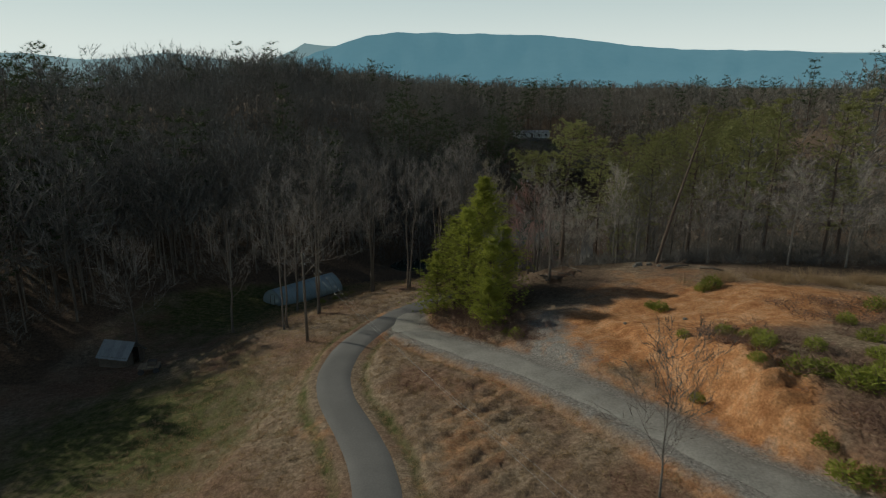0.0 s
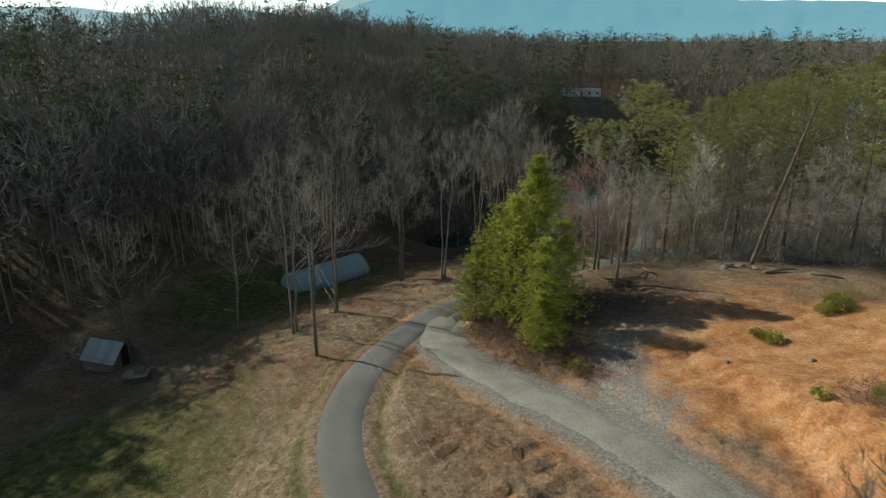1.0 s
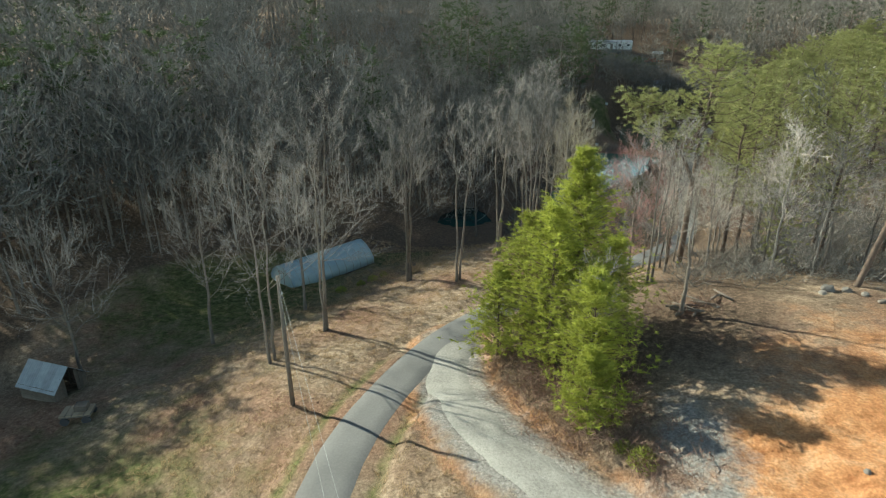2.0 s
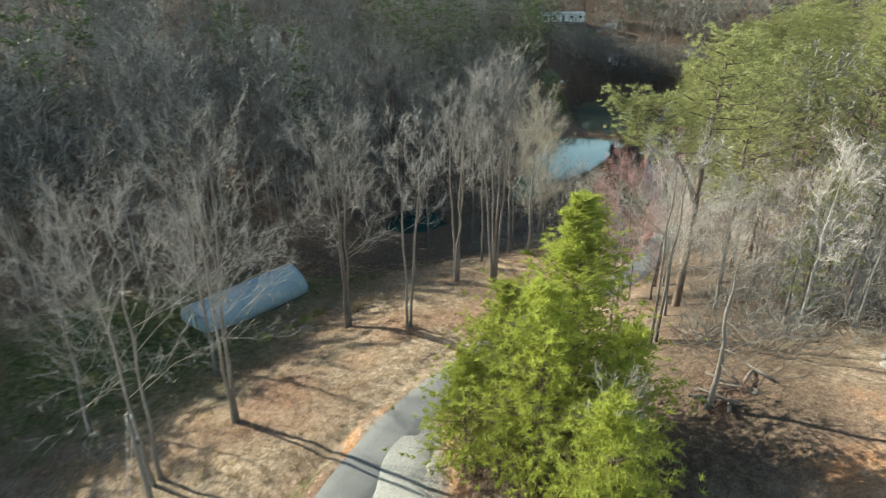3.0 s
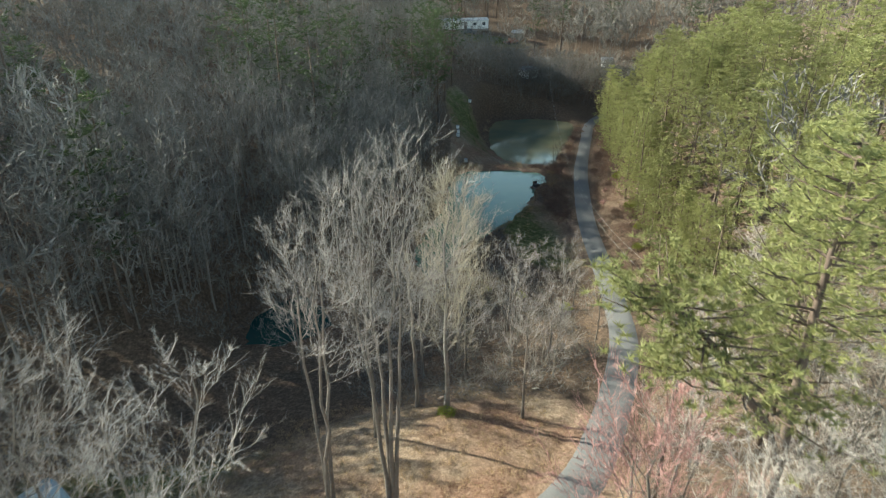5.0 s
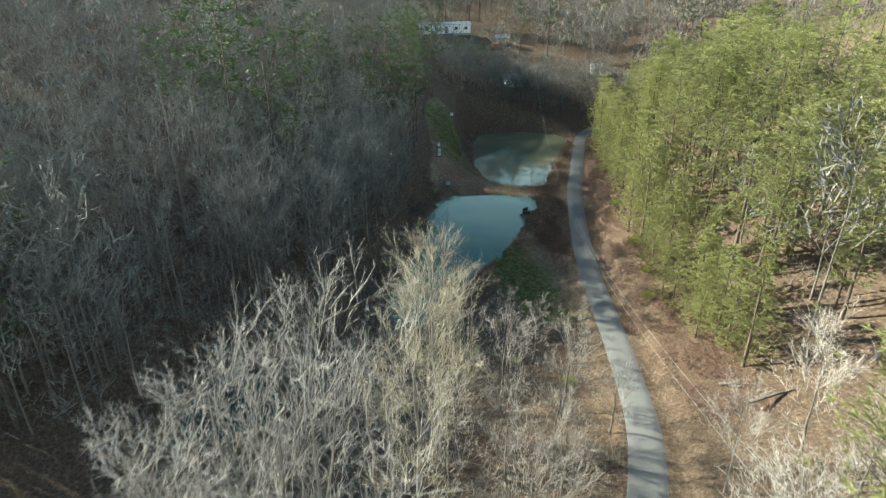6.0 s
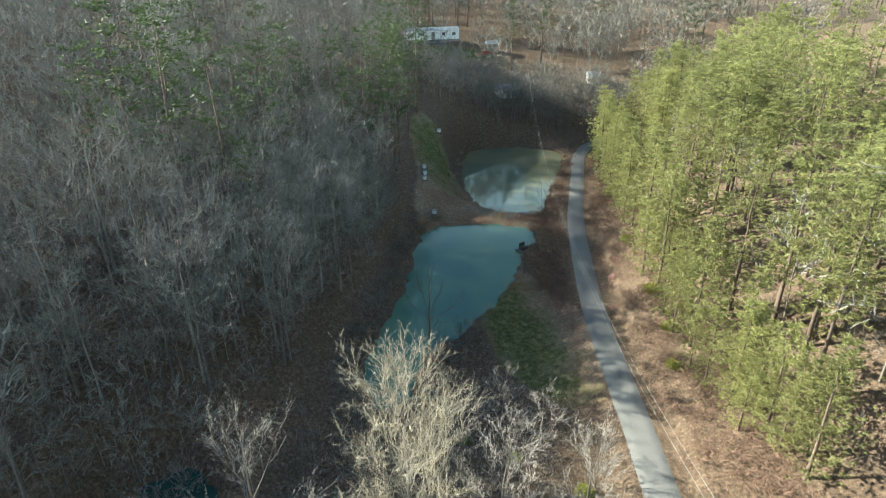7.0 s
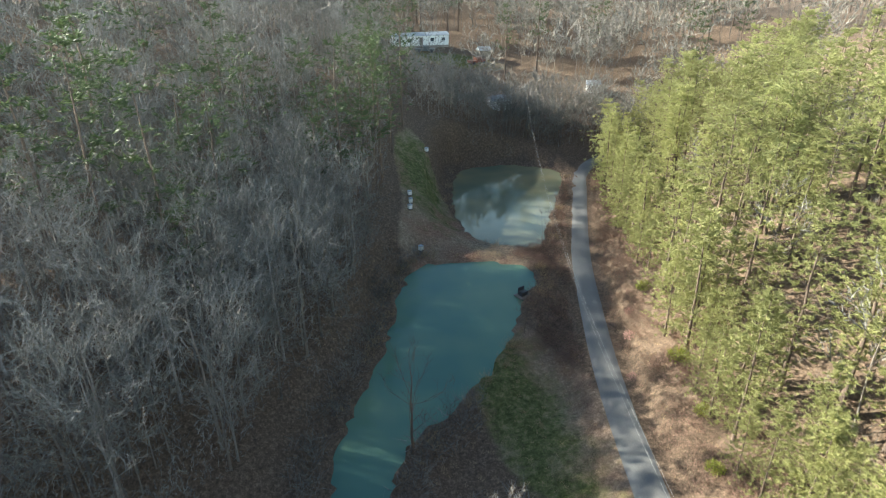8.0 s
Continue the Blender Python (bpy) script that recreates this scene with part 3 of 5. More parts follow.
# ---- trees ----
def hardwood(seed, h, spread=0.32, first=0.3, limbs=20, sub=6, fine=5, twigs=4, stems=1, thick=0.9, twig_w=0.013, lean=0.0, up=0.45, crook=0.17, lite=False):
    """A leafless broad-leaved tree: (trunk and limbs, twigs)."""
    rng = random.Random(seed)
    wood, thin = Geo(), Geo()

    def rand(s=1.0):
        return Vector((rng.gauss(0, s), rng.gauss(0, s), rng.gauss(0, s)))

    for st in range(stems):
        r0 = (0.0105 * h + 0.02) * thick * (1 if stems == 1 else 0.62)
        a0 = rng.uniform(0, 6.28)
        out = Vector((math.cos(a0 + st * 6.28 / stems), math.sin(a0 + st * 6.28 / stems), 0))
        top = out * (0.06 * h * (stems > 1) + lean * h) + rand(0.02 * h)
        top.z = h * rng.uniform(0.9, 1.0)
        foot = out * (0.22 * (stems > 1))
        axis_pts, radii = [], []
        n = 5 if lite else 9
        for i in range(n + 1):
            f = i / n
            w = rand(0.007 * h) * (0.3 + f) if 0 < i < n else Vector()
            w.z *= 0.3
            axis_pts.append(foot + Vector((top.x * f ** 1.3, top.y * f ** 1.3, top.z * f - (0.3 if i == 0 else 0))) + w)
            radii.append(r0 * (1.35 if i == 0 else (1 - f) ** 0.8 + 0.05))
        wood.tube(axis_pts, radii, 4 if lite else 7)
        for b in range(limbs // (1 if stems == 1 else 2) + 1):
            f = first + (0.97 - first) * ((b + rng.random()) / (limbs // (1 if stems == 1 else 2) + 1))
            k = min(int(f * n), n - 1)
            p = axis_pts[k].lerp(axis_pts[k + 1], f * n - k)
            rr = radii[k] * 0.25 + 0.004
            a = b * 2.4 + rng.uniform(-0.5, 0.5)
            length = h * spread * (0.45 + 0.75 * math.sin(math.pi * min(1, (1 - f) * 1.25 + 0.12) * 0.55)) * rng.uniform(0.7, 1.15)
            d = Vector((math.cos(a), math.sin(a), up + 0.6 * f + rng.uniform(-0.2, 0.2))).normalized()
            pts, dd = [p], d.copy()
            for i in range(4):
                dd = (dd + rand(crook) + Vector((0, 0, 0.07))).normalized()
                pts.append(pts[-1] + dd * length / 4)
            if lite == "far":
                wood.sliver(pts[0], pts[4], rr * 2.6, rng)
            else:
                wood.tube(pts[::2] if lite else pts, [rr * (1 - 0.22 * i) for i in (range(0, 5, 2) if lite else range(5))], 3 if lite else 4)
            for s in range(sub):
                g = 0.25 + 0.75 * (s + rng.random()) / sub
                k2 = min(int(g * 4), 3)
                q = pts[k2].lerp(pts[k2 + 1], g * 4 - k2)
                d2 = ((pts[k2 + 1] - pts[k2]).normalized() + rand(0.5) + Vector((0, 0, 0.3))).normalized()
                l2 = length * rng.uniform(0.3, 0.55) * (1.15 - 0.5 * g)
                m1 = q + d2 * l2 * 0.5 + rand(0.09 * l2)
                e = q + (d2 + Vector((0, 0, 0.15))) * l2
                if lite:
                    thin.sliver(q, e, twig_w * 1.6, rng)
                else:
                    thin.tube([q, m1, e], [rr * 0.42, rr * 0.28, twig_w * 0.4], 3)
                for u in range(fine):
                    g2 = 0.15 + 0.85 * (u + rng.random()) / fine
                    q2 = q.lerp(m1, g2 * 2) if g2 < 0.5 else m1.lerp(e, g2 * 2 - 1)
                    d3 = (d2 + rand(0.55) + Vector((0, 0, 0.25))).normalized()
                    l3 = l2 * rng.uniform(0.35, 0.7)
                    e3 = q2 + d3 * l3
                    thin.sliver(q2, e3, twig_w * 1.7, rng)
                    for tw in range(twigs):
                        q3 = q2.lerp(e3, rng.uniform(0.15, 1.0))
                        thin.sliver(q3, q3 + (d3 + rand(0.5) + Vector((0, 0, 0.2))).normalized() * l3 * rng.uniform(0.4, 0.8), twig_w, rng)
    return wood, thin


def pine(seed, h, first=0.4, spread=0.2, whorls=14, per=6, tufts=5, needles=7, size=0.42, width=0.06, cone=0.6, droop=0.0, thick=1.0, lite=False):
    """A pine: (trunk and boughs, needles)."""
    rng = random.Random(seed)
    wood, green = Geo(), Geo()
    n = 4 if lite else 8
    pts = [Vector((rng.gauss(0, 0.008 * h) * i / n, rng.gauss(0, 0.008 * h) * i / n, h * i / n - (0.3 if i == 0 else 0))) for i in range(n + 1)]
    r0 = (0.011 * h + 0.02) * thick
    radii = [r0 * (1.2 if i == 0 else 1 - 0.93 * i / n) for i in range(n + 1)]
    wood.tube(pts, radii, 4 if lite else 7)
    for w in range(whorls):
        f = first + (1 - first) * (w + 0.5 * rng.random()) / whorls
        k = min(int(f * n), n - 1)
        p = pts[k].lerp(pts[k + 1], f * n - k)
        g = (f - first) / (1 - first)
        reach = h * spread * ((1 - g) ** cone * (0.55 + 0.45 * min(1, g * 4)) + 0.05)
        for b in range(per):
            a = rng.uniform(0, 6.28)
            length = reach * rng.uniform(0.45, 1.25)
            d = Vector((math.cos(a), math.sin(a), rng.uniform(0.05, 0.45) + 0.4 * g - droop))
            e = p + d.normalized() * length + Vector((0, 0, 0.10 * length))
            m1 = p.lerp(e, 0.55) - Vector((0, 0, 0.05 * length))
            if not lite:
                wood.tube([p, m1, e], [r0 * 0.16 * (1.2 - g) + 0.01, r0 * 0.10 * (1.2 - g) + 0.008, 0.006], 3)
            for t in range(tufts):
                s = 0.25 + 0.75 * (t + rng.random()) / tufts
                c = (p.lerp(m1, s / 0.55) if s < 0.55 else m1.lerp(e, (s - 0.55) / 0.45)) + Vector((rng.gauss(0, 1), rng.gauss(0, 1), rng.gauss(0, 0.3))) * 0.17 * length
                for q in range(needles):
                    dv = Vector((rng.gauss(0, 1) + d.x * 0.7, rng.gauss(0, 1) + d.y * 0.7, rng.gauss(0.3, 0.5))).normalized()
                    green.sliver(c - dv * size * 0.15, c + dv * size * rng.uniform(0.6, 1.1), width, rng)
    return wood, green


def forked_pine():
    """A tall pine whose trunk divides: one stem stands upright, the other leans out over the lane."""
    rng = random.Random(218)
    x, y = 15.0, 75.8
    t = thing("pine_tree", stand(x, y), "tall forked pine with one stem leaning over the lane", "tree")
    z0 = at(x, y)
    fork = Vector((0.1, 0.0, 9.6 - z0))
    part("trunk", Geo().tube([(0, 0, -0.4), (0.12, 0.1, fork.z * 0.5), fork], [0.30, 0.24, 0.2], 8), M_PINE_BARK, t, smooth=True)
    stems = ([fork, Vector((0.3, 0.5, 13.5 - z0)), Vector((0.9, 1.3, 17 - z0)), Vector((1.2, 1.7, 20.2 - z0))],
             [fork, Vector((-0.9, -0.1, 11.6 - z0)), Vector((-3.1, 0.1, 14.6 - z0)), Vector((-4.6, 1.4, 16.2 - z0))])
    for pts, name in zip(stems, ("upright_stem", "leaning_stem")):
        part(name, Geo().tube(pts, [0.19, 0.15, 0.09, 0.03], 7), M_PINE_BARK, t, smooth=True)
        green = Geo()
        for b in range(40):
            f = 1.25 + 1.75 * (b + rng.random()) / 40
            k = min(int(f), 2)
            p = pts[k].lerp(pts[k + 1], f - k)
            a = b * 2.4 + rng.uniform(-0.4, 0.4)
            reach = (4.3 - 0.95 * f) * rng.uniform(0.75, 1.3) + 0.4
            d = Vector((math.cos(a), math.sin(a), rng.uniform(0.05, 0.45))).normalized()
            m1, e = p + d * reach * 0.55 - Vector((0, 0, 0.05 * reach)), p + d * reach + Vector((0, 0, 0.12 * reach))
            part("bough", Geo().tube([p, m1, e], [0.05, 0.03, 0.008], 4), M_PINE_BARK, t)
            for q in range(17):
                g = 0.3 + 0.7 * (q + rng.random()) / 17
                c = (p.lerp(m1, g / 0.55) if g < 0.55 else m1.lerp(e, (g - 0.55) / 0.45)) + Vector((rng.gauss(0, 1), rng.gauss(0, 1), rng.gauss(0, 0.35))) * 0.15 * reach
                for _ in range(24):
                    w = Vector((rng.gauss(0, 1), rng.gauss(0, 1), rng.gauss(0.4, 0.6))).normalized()
                    green.sliver(c, c + w * rng.uniform(0.2, 0.38), 0.04, rng)
        part("crown", green, M_NEEDLE_OLD, t)


def tree_thing(name, kit, m, label, group="", trunk_mat=None, crown_mat=None):
    t = thing(name, m, label, "tree", group)
    part("trunk", kit[0], trunk_mat or M_BARK, t, smooth=True)
    part("crown", kit[1], crown_mat or M_TWIG, t)
    return t


def stand(x, y, turn=0.0, sink=0.05):
    return pose(x, y, at(x, y) - sink, 0, 0, turn)


# ---- the row of bare trees along the lane ----
def lane_trees():
    grown = [
        (-33.6, 63.2, 12.5, dict(spread=0.34, first=0.3), "bare grey tree beside the open shed"),
        (-24.6, 67.6, 14.0, dict(spread=0.32, first=0.3), "bare grey tree at the edge of the field"),
        (-16.4, 60.3, 16.5, dict(stems=2, spread=0.27, first=0.34, limbs=26), "bare double-stemmed tree above the field"),
        (-14.0, 65.2, 17.5, dict(stems=3, spread=0.24, first=0.34, limbs=26), "bare tree with several stems near the utility pole"),
        (-18.2, 73.0, 13.0, dict(spread=0.26), "slim bare tree on the slope above the greenhouse"),
        (-9.35, 78.4, 17.5, dict(stems=3, spread=0.23, first=0.36, limbs=28, up=0.4), "broad bare grey tree with three stems beside the lane"),
        (-4.45, 76.2, 17.5, dict(stems=2, spread=0.17, first=0.5), "tall slim bare double-stemmed tree beside the lane"),
        (-0.86, 87.2, 18.0, dict(stems=3, spread=0.17, first=0.5), "tall bare pale-stemmed tree on the grassy slope"),
        (2.6, 86.5, 20.0, dict(stems=4, spread=0.19, first=0.5, limbs=26), "tallest bare tree with several stems on the grassy slope"),
        (1.9, 93.9, 12.0, dict(spread=0.20, first=0.45, limbs=12), "slim bare tree behind the tall ones"),
        (5.0, 97.6, 15.0, dict(spread=0.16, first=0.5, limbs=12), "slender bare tree at the slope's lower edge"),
        (12.1, 94.9, 9.5, dict(spread=0.36, first=0.26, limbs=22, up=0.7), "small round-crowned bare tree beside the lane"),
    ]
    for i, (x, y, h, kw, label) in enumerate(grown):
        tree_thing("bare_tree", hardwood(100 + i, h, **kw), stand(x, y), label, "row of trees along the lane")
    pale = hardwood(131, 17.0, spread=0.20, first=0.22, limbs=28, sub=7, up=0.9, crook=0.1, fine=6, twig_w=0.014)
    tree_thing("bare_tree", pale, stand(6.9, 96.0), "slim tree with pale straw-coloured budding twigs", "row of trees along the lane", M_PALE_BARK, M_PALE_TWIG)
    big = hardwood(132, 16.6, spread=0.25, first=0.12, limbs=46, sub=8, fine=7, twigs=4, up=0.7, crook=0.1, twig_w=0.014, thick=0.7)
    tree_thing("bare_tree", big, stand(10.0, 109.5), "dense pale budding tree on the bank above the pond", "", M_PALE_BARK, M_PALE_TWIG)
    for i, (x, y, h) in enumerate(((1.5, 111.5, 14), (15.5, 113, 10), (18, 107, 8), (6, 104, 11), (-4, 107, 12), (20.5, 112, 9), (13.5, 104, 8), (17.5, 118, 7), (21, 121, 6.5), (14.5, 119.5, 7.5), (23.5, 116.5, 5.5), (19, 125, 6), (9.5, 103, 9), (22.5, 107.5, 6), (16.5, 101.5, 6.5))):
        tree_thing("bare_tree", hardwood(140 + i, h, spread=0.3, first=0.2, limbs=13), stand(x, y), "bare sapling in the thicket above the ponds", "thicket above the ponds")
    tree_thing("bare_tree", hardwood(150, 10.0, spread=0.34, first=0.2, limbs=10, sub=4, fine=3, twigs=2, up=1.1, thick=1.0), stand(14.9, 136.4), "thin dark bare tree on the pond's shore", "", M_PINE_BARK, M_PINE_BARK)
    for i, (x, y, h) in enumerate(((39.4, 173.6, 4.5), (28.9, 151.2, 3.6), (18.5, 139.2, 2.6), (32.0, 157.0, 2.4), (49.0, 190.5, 2.5))):
        tree_thing("bare_bush", hardwood(152 + i, h, spread=0.45, first=0.08, limbs=12, sub=4, fine=3, twigs=2, up=0.9, stems=2), stand(x, y), "small dark bare bush at the water's edge", "bushes on the ponds' shores", M_PINE_BARK, M_PINE_BARK)
    near = hardwood(157, 7.2, spread=0.46, first=0.2, limbs=19, sub=5, fine=4, twigs=2, up=0.95, crook=0.1, twig_w=0.022, thick=0.6)
    tree_thing("bare_tree", near, stand(10.2, 25.2), "small pale bare tree beside the gravel drive", "", M_PALE_BARK, M_BARK)


lane_trees()


def pad_trees():
    tree_thing("grey_tree", hardwood(160, 11.8, spread=0.34, first=0.3, stems=2, limbs=20, thick=1.1), stand(10.5, 67.1), "forked bare grey tree at the clearing's edge", "", M_BARK, M_TWIG)
    tree_thing("dead_tree", hardwood(161, 8.6, spread=0.42, first=0.22, limbs=20, sub=4, fine=4, twigs=3, up=0.15, thick=1.3), stand(10.8, 59.9), "twisted dead tree with brush at its foot", "", M_BARK, M_BARK)
    red = hardwood(162, 11.5, spread=0.32, first=0.35, limbs=22, sub=6, fine=7, twigs=4, up=0.5, twig_w=0.014)
    tree_thing("red_maple", red, stand(10.9, 76.5), "bare maple with pinkish red budding twigs above the lane", "", M_BARK, M_RED_TWIG)
    for i, (x, y, h) in enumerate(((13.4, 81.4, 7.0), (9.2, 71.6, 7.0))):
        tree_thing("red_maple", hardwood(163 + i, h, spread=0.36, first=0.16, limbs=15, sub=5, fine=6, up=0.5, twig_w=0.012), stand(x, y), "small maple with red budding twigs at the lane's edge", "maples by the lane", M_PALE_BARK, M_RED_TWIG)
    rng = random.Random(17)
    kits = [hardwood(170 + k, 12.5, spread=0.28, first=0.28, limbs=22, sub=6, fine=6, twigs=4, twig_w=0.015, thick=0.75, up=0.5, crook=0.24) for k in range(4)]
    meshes = [(a.mesh("trunk", M_PALE_BARK if k % 2 else M_BARK, True), b.mesh("crown", M_PALE_GREY_TWIG)) for k, (a, b) in enumerate(kits)]
    spots = [(13.0, 72.5), (16.2, 72.5), (14.5, 79.5), (18.5, 77.0), (17, 84), (21.5, 74.5), (22.5, 80), (20, 88), (25, 85), (19.5, 68.5), (26.5, 69.5), (29.5, 66.5), (33, 66), (27, 76),
             (31, 73), (36.5, 63), (39, 67), (42, 62), (35, 72), (23.5, 92), (28, 93), (46, 60), (49, 64), (26, 99), (31.5, 100)]
    for i, (x, y) in enumerate(spots):
        t = thing("bare_tree", stand(x, y, rng.uniform(0, 360)) @ Matrix.Scale(rng.uniform(0.6, 0.88), 4), "bare grey woodland tree behind the clearing", "tree", "woodland behind the clearing")
        part("trunk", meshes[i % 4][0], None, t), part("crown", meshes[i % 4][1], None, t)
    # a long dead trunk that leans to the east
    t = thing("leaning_trunk", stand(22.6, 63.2), "long dead trunk leaning over the clearing", "dead tree")
    g = Geo().tube([(0, 0, -0.3), (1.6, 1.0, 5), (3.6, 2.4, 10.5), (5.6, 3.8, 16)], [0.20, 0.16, 0.11, 0.05], 7)
    part("trunk", g, M_PINE_BARK, t, smooth=True)
    for k in range(7):
        f = 0.45 + 0.07 * k
        p = Vector((5.6 * f, 3.8 * f, 16 * f))
        g = Geo().tube([p, p + Vector((rng.uniform(-1, 1), rng.uniform(-1, 1), 1.1)), p + Vector((rng.uniform(-1.8, 1.8), rng.uniform(-1.8, 1.8), 2.0))], [0.05, 0.03, 0.008], 4)
        part("branch", g, M_BARK, t)


pad_trees()


# ---- pines ----
def pines():
    young = dict(first=0.03, cone=0.8, size=0.34, width=0.045, tufts=9, needles=13)
    tree_thing("pine_tree", pine(200, 12.6, whorls=34, per=12, spread=0.43, **{**young, "cone": 0.95}), stand(4.1, 60.0), "dense bright green young pine beside the lane", "pines on the island", M_PINE_BARK, M_NEEDLE)
    tree_thing("pine_tree", pine(201, 10.2, whorls=24, per=10, spread=0.44, **young), stand(2.5, 57.6), "bright green young pine with boughs down to the ground", "pines on the island", M_PINE_BARK, M_NEEDLE)
    tree_thing("pine_tree", pine(202, 7.4, whorls=18, per=9, spread=0.50, **young), stand(4.3, 53.0), "bright green young pine at the front of the clump", "pines on the island", M_PINE_BARK, M_NEEDLE)
    tree_thing("pine_tree", pine(203, 4.4, whorls=13, per=9, spread=0.55, **young), stand(3.9, 50.2), "low bright green pine at the front of the clump", "pines on the island", M_PINE_BARK, M_NEEDLE)
    tree_thing("pine_tree", pine(204, 9.4, whorls=22, per=9, spread=0.44, **young), stand(1.2, 60.6), "bright green pine on the lane's side of the clump", "pines on the island", M_PINE_BARK, M_NEEDLE)
    tree_thing("pine_tree", pine(206, 6.6, whorls=16, per=8, spread=0.48, **young), stand(-0.6, 60.0), "young green pine leaning out over the lane's edge", "pines on the island", M_PINE_BARK, M_NEEDLE)
    tree_thing("pine_tree", pine(207, 7.6, whorls=16, per=8, spread=0.42, **young), stand(5.7, 57.0), "young green pine on the clearing's side of the clump", "pines on the island", M_PINE_BARK, M_NEEDLE)
    tree_thing("sapling", hardwood(205, 8.5, spread=0.2, first=0.2, limbs=10, up=1.0), stand(4.6, 54.0), "pale bare sapling growing through the pines", "", M_PALE_BARK, M_TWIG)
    rng = random.Random(23)
    tall = dict(first=0.45, spread=0.25, cone=0.45, whorls=11, per=6, tufts=6, needles=15, size=0.50, width=0.088)
    kits = [pine(210 + k, 19.0, lite=k > 1, **{**tall, "first": 0.16 + 0.08 * k}) for k in range(4)]
    kits.append(pine(216, 14.0, first=0.08, spread=0.30, cone=0.7, whorls=13, per=7, tufts=5, needles=15, size=0.44, width=0.084, lite=True))
    kits += [pine(220 + k, 19.0, first=0.3 + 0.1 * k, spread=0.25, cone=0.5, whorls=15, per=7, tufts=6, needles=12, size=0.45, width=0.065) for k in range(2)]
    meshes = [(a.mesh("trunk", M_PINE_BARK, True), b.mesh("crown", M_NEEDLE_OLD)) for a, b in kits]

    def put(x, y, k, s, label, group):
        t = thing("pine_tree", stand(x, y, rng.uniform(0, 360)) @ Matrix.Diagonal((s * rng.uniform(0.9, 1.15), s, s, 1)), label, "tree", group)
        part("trunk", meshes[k][0], None, t), part("crown", meshes[k][1], None, t)

    for x, y, k, s in ((30, 73.6, 6, 0.96), (24.5, 72, 5, 0.8), (34, 69, 2, 0.95), (38.5, 72, 0, 1.0), (42, 66, 1, 0.9), (20.5, 70.5, 4, 0.7), (46, 70, 2, 1.0), (28, 80, 5, 0.9),
                       (21, 82.5, 6, 0.95), (27, 90, 6, 1.02), (24, 87, 5, 0.9)):
        put(x, y, k, s, "tall yellow-green pine behind the clearing", "pines behind the clearing")
    forked_pine()
    for k in range(34):
        y = 112 + 2.9 * k
        x = float(np.interp(y, [80, 100, 118, 135, 150, 170, 195, 210], [26, 35, 35, 38.5, 43, 48.5, 58, 65])) + rng.uniform(-0.6, 1.8)
        put(x, y, 4, rng.uniform(0.42, 1.05), "young yellow-green pine at the edge above the lane", "pines on the hillside")
    made = 0
    while made < 168:
        x, y = rng.uniform(28, 105), rng.uniform(113, 210)
        edge_x = np.interp(y, [80, 100, 118, 135, 150, 170, 195, 210], [26, 35, 35, 38.5, 43, 48.5, 58, 65])
        if x < edge_x + 1.0 or x > edge_x + 2 + 38 * rng.random() ** 0.6:
            continue
        k = 4 if x < edge_x + 5 or rng.random() < 0.2 else rng.randrange(4)
        put(x, y, k, rng.uniform(0.68, 0.95) * (0.85 if x < edge_x + 4 else 1), "yellow-green pine on the hillside above the lane", "pines on the hillside")
        made += 1


pines()


# ---- the woods ----
def bank_of(kits):
    """Triangles of some tree kits as arrays, for joining many trees into one mesh."""
    out = []
    for geo in kits:
        tri = []
        for f in geo.f:
            tri += [(f[0], f[i], f[i + 1]) for i in range(1, len(f) - 1)]
        out.append((np.array(geo.v, np.float32), np.array(tri, np.int32)))
    return out


def joined(name, mat, kits, places, label):
    """One mesh of many trees. places: x, y, z, scale, turn, kit."""
    vs, fs, n = [], [], 0
    for x, y, z, s, a, k in places:
        v, f = kits[k]
        c, d = math.cos(a) * s, math.sin(a) * s
        vs.append(np.c_[v[:, 0] * c - v[:, 1] * d + x, v[:, 0] * d + v[:, 1] * c + y, v[:, 2] * s + z])
        fs.append(f + n)
        n += len(v)
    v, f = np.vstack(vs), np.vstack(fs)
    me = bpy.data.meshes.new(name)
    me.vertices.add(len(v)), me.loops.add(3 * len(f)), me.polygons.add(len(f))
    me.vertices.foreach_set("co", v.astype(np.float32).ravel())
    me.loops.foreach_set("vertex_index", f.astype(np.int32).ravel())
    me.polygons.foreach_set("loop_start", np.arange(0, 3 * len(f), 3, dtype=np.int32))
    me.update(calc_edges=True)
    me.materials.append(mat)
    return tagged(new(name, me), label, "woods", kind="stuff")


def wooded(x, y):
    """Whether woods grow there: not on the open land, the lane, the ponds or the homestead."""
    west_edge = np.interp(y, [20, 60, 80, 100, 112, 130, 142, 155, 170, 200, 225], [-55, -47, -42, -27, -16, -10, 1, 9, 15, 21, 25])
    east_edge = np.interp(y, [20, 50, 66, 84, 100, 118, 135, 150, 170, 195, 215, 240], [60, 52, 44, 44, 36, 40, 44, 47, 52, 62, 66, 70])
    if y < 214:
        return x < west_edge or x > east_edge
    lawn = ((x - 43) / 16) ** 2 + ((y - 259) / 15) ** 2 < 1
    return not lawn and not (y < 240 and 28 < x < 72) and not (y < 232 and 55 < x < 76)


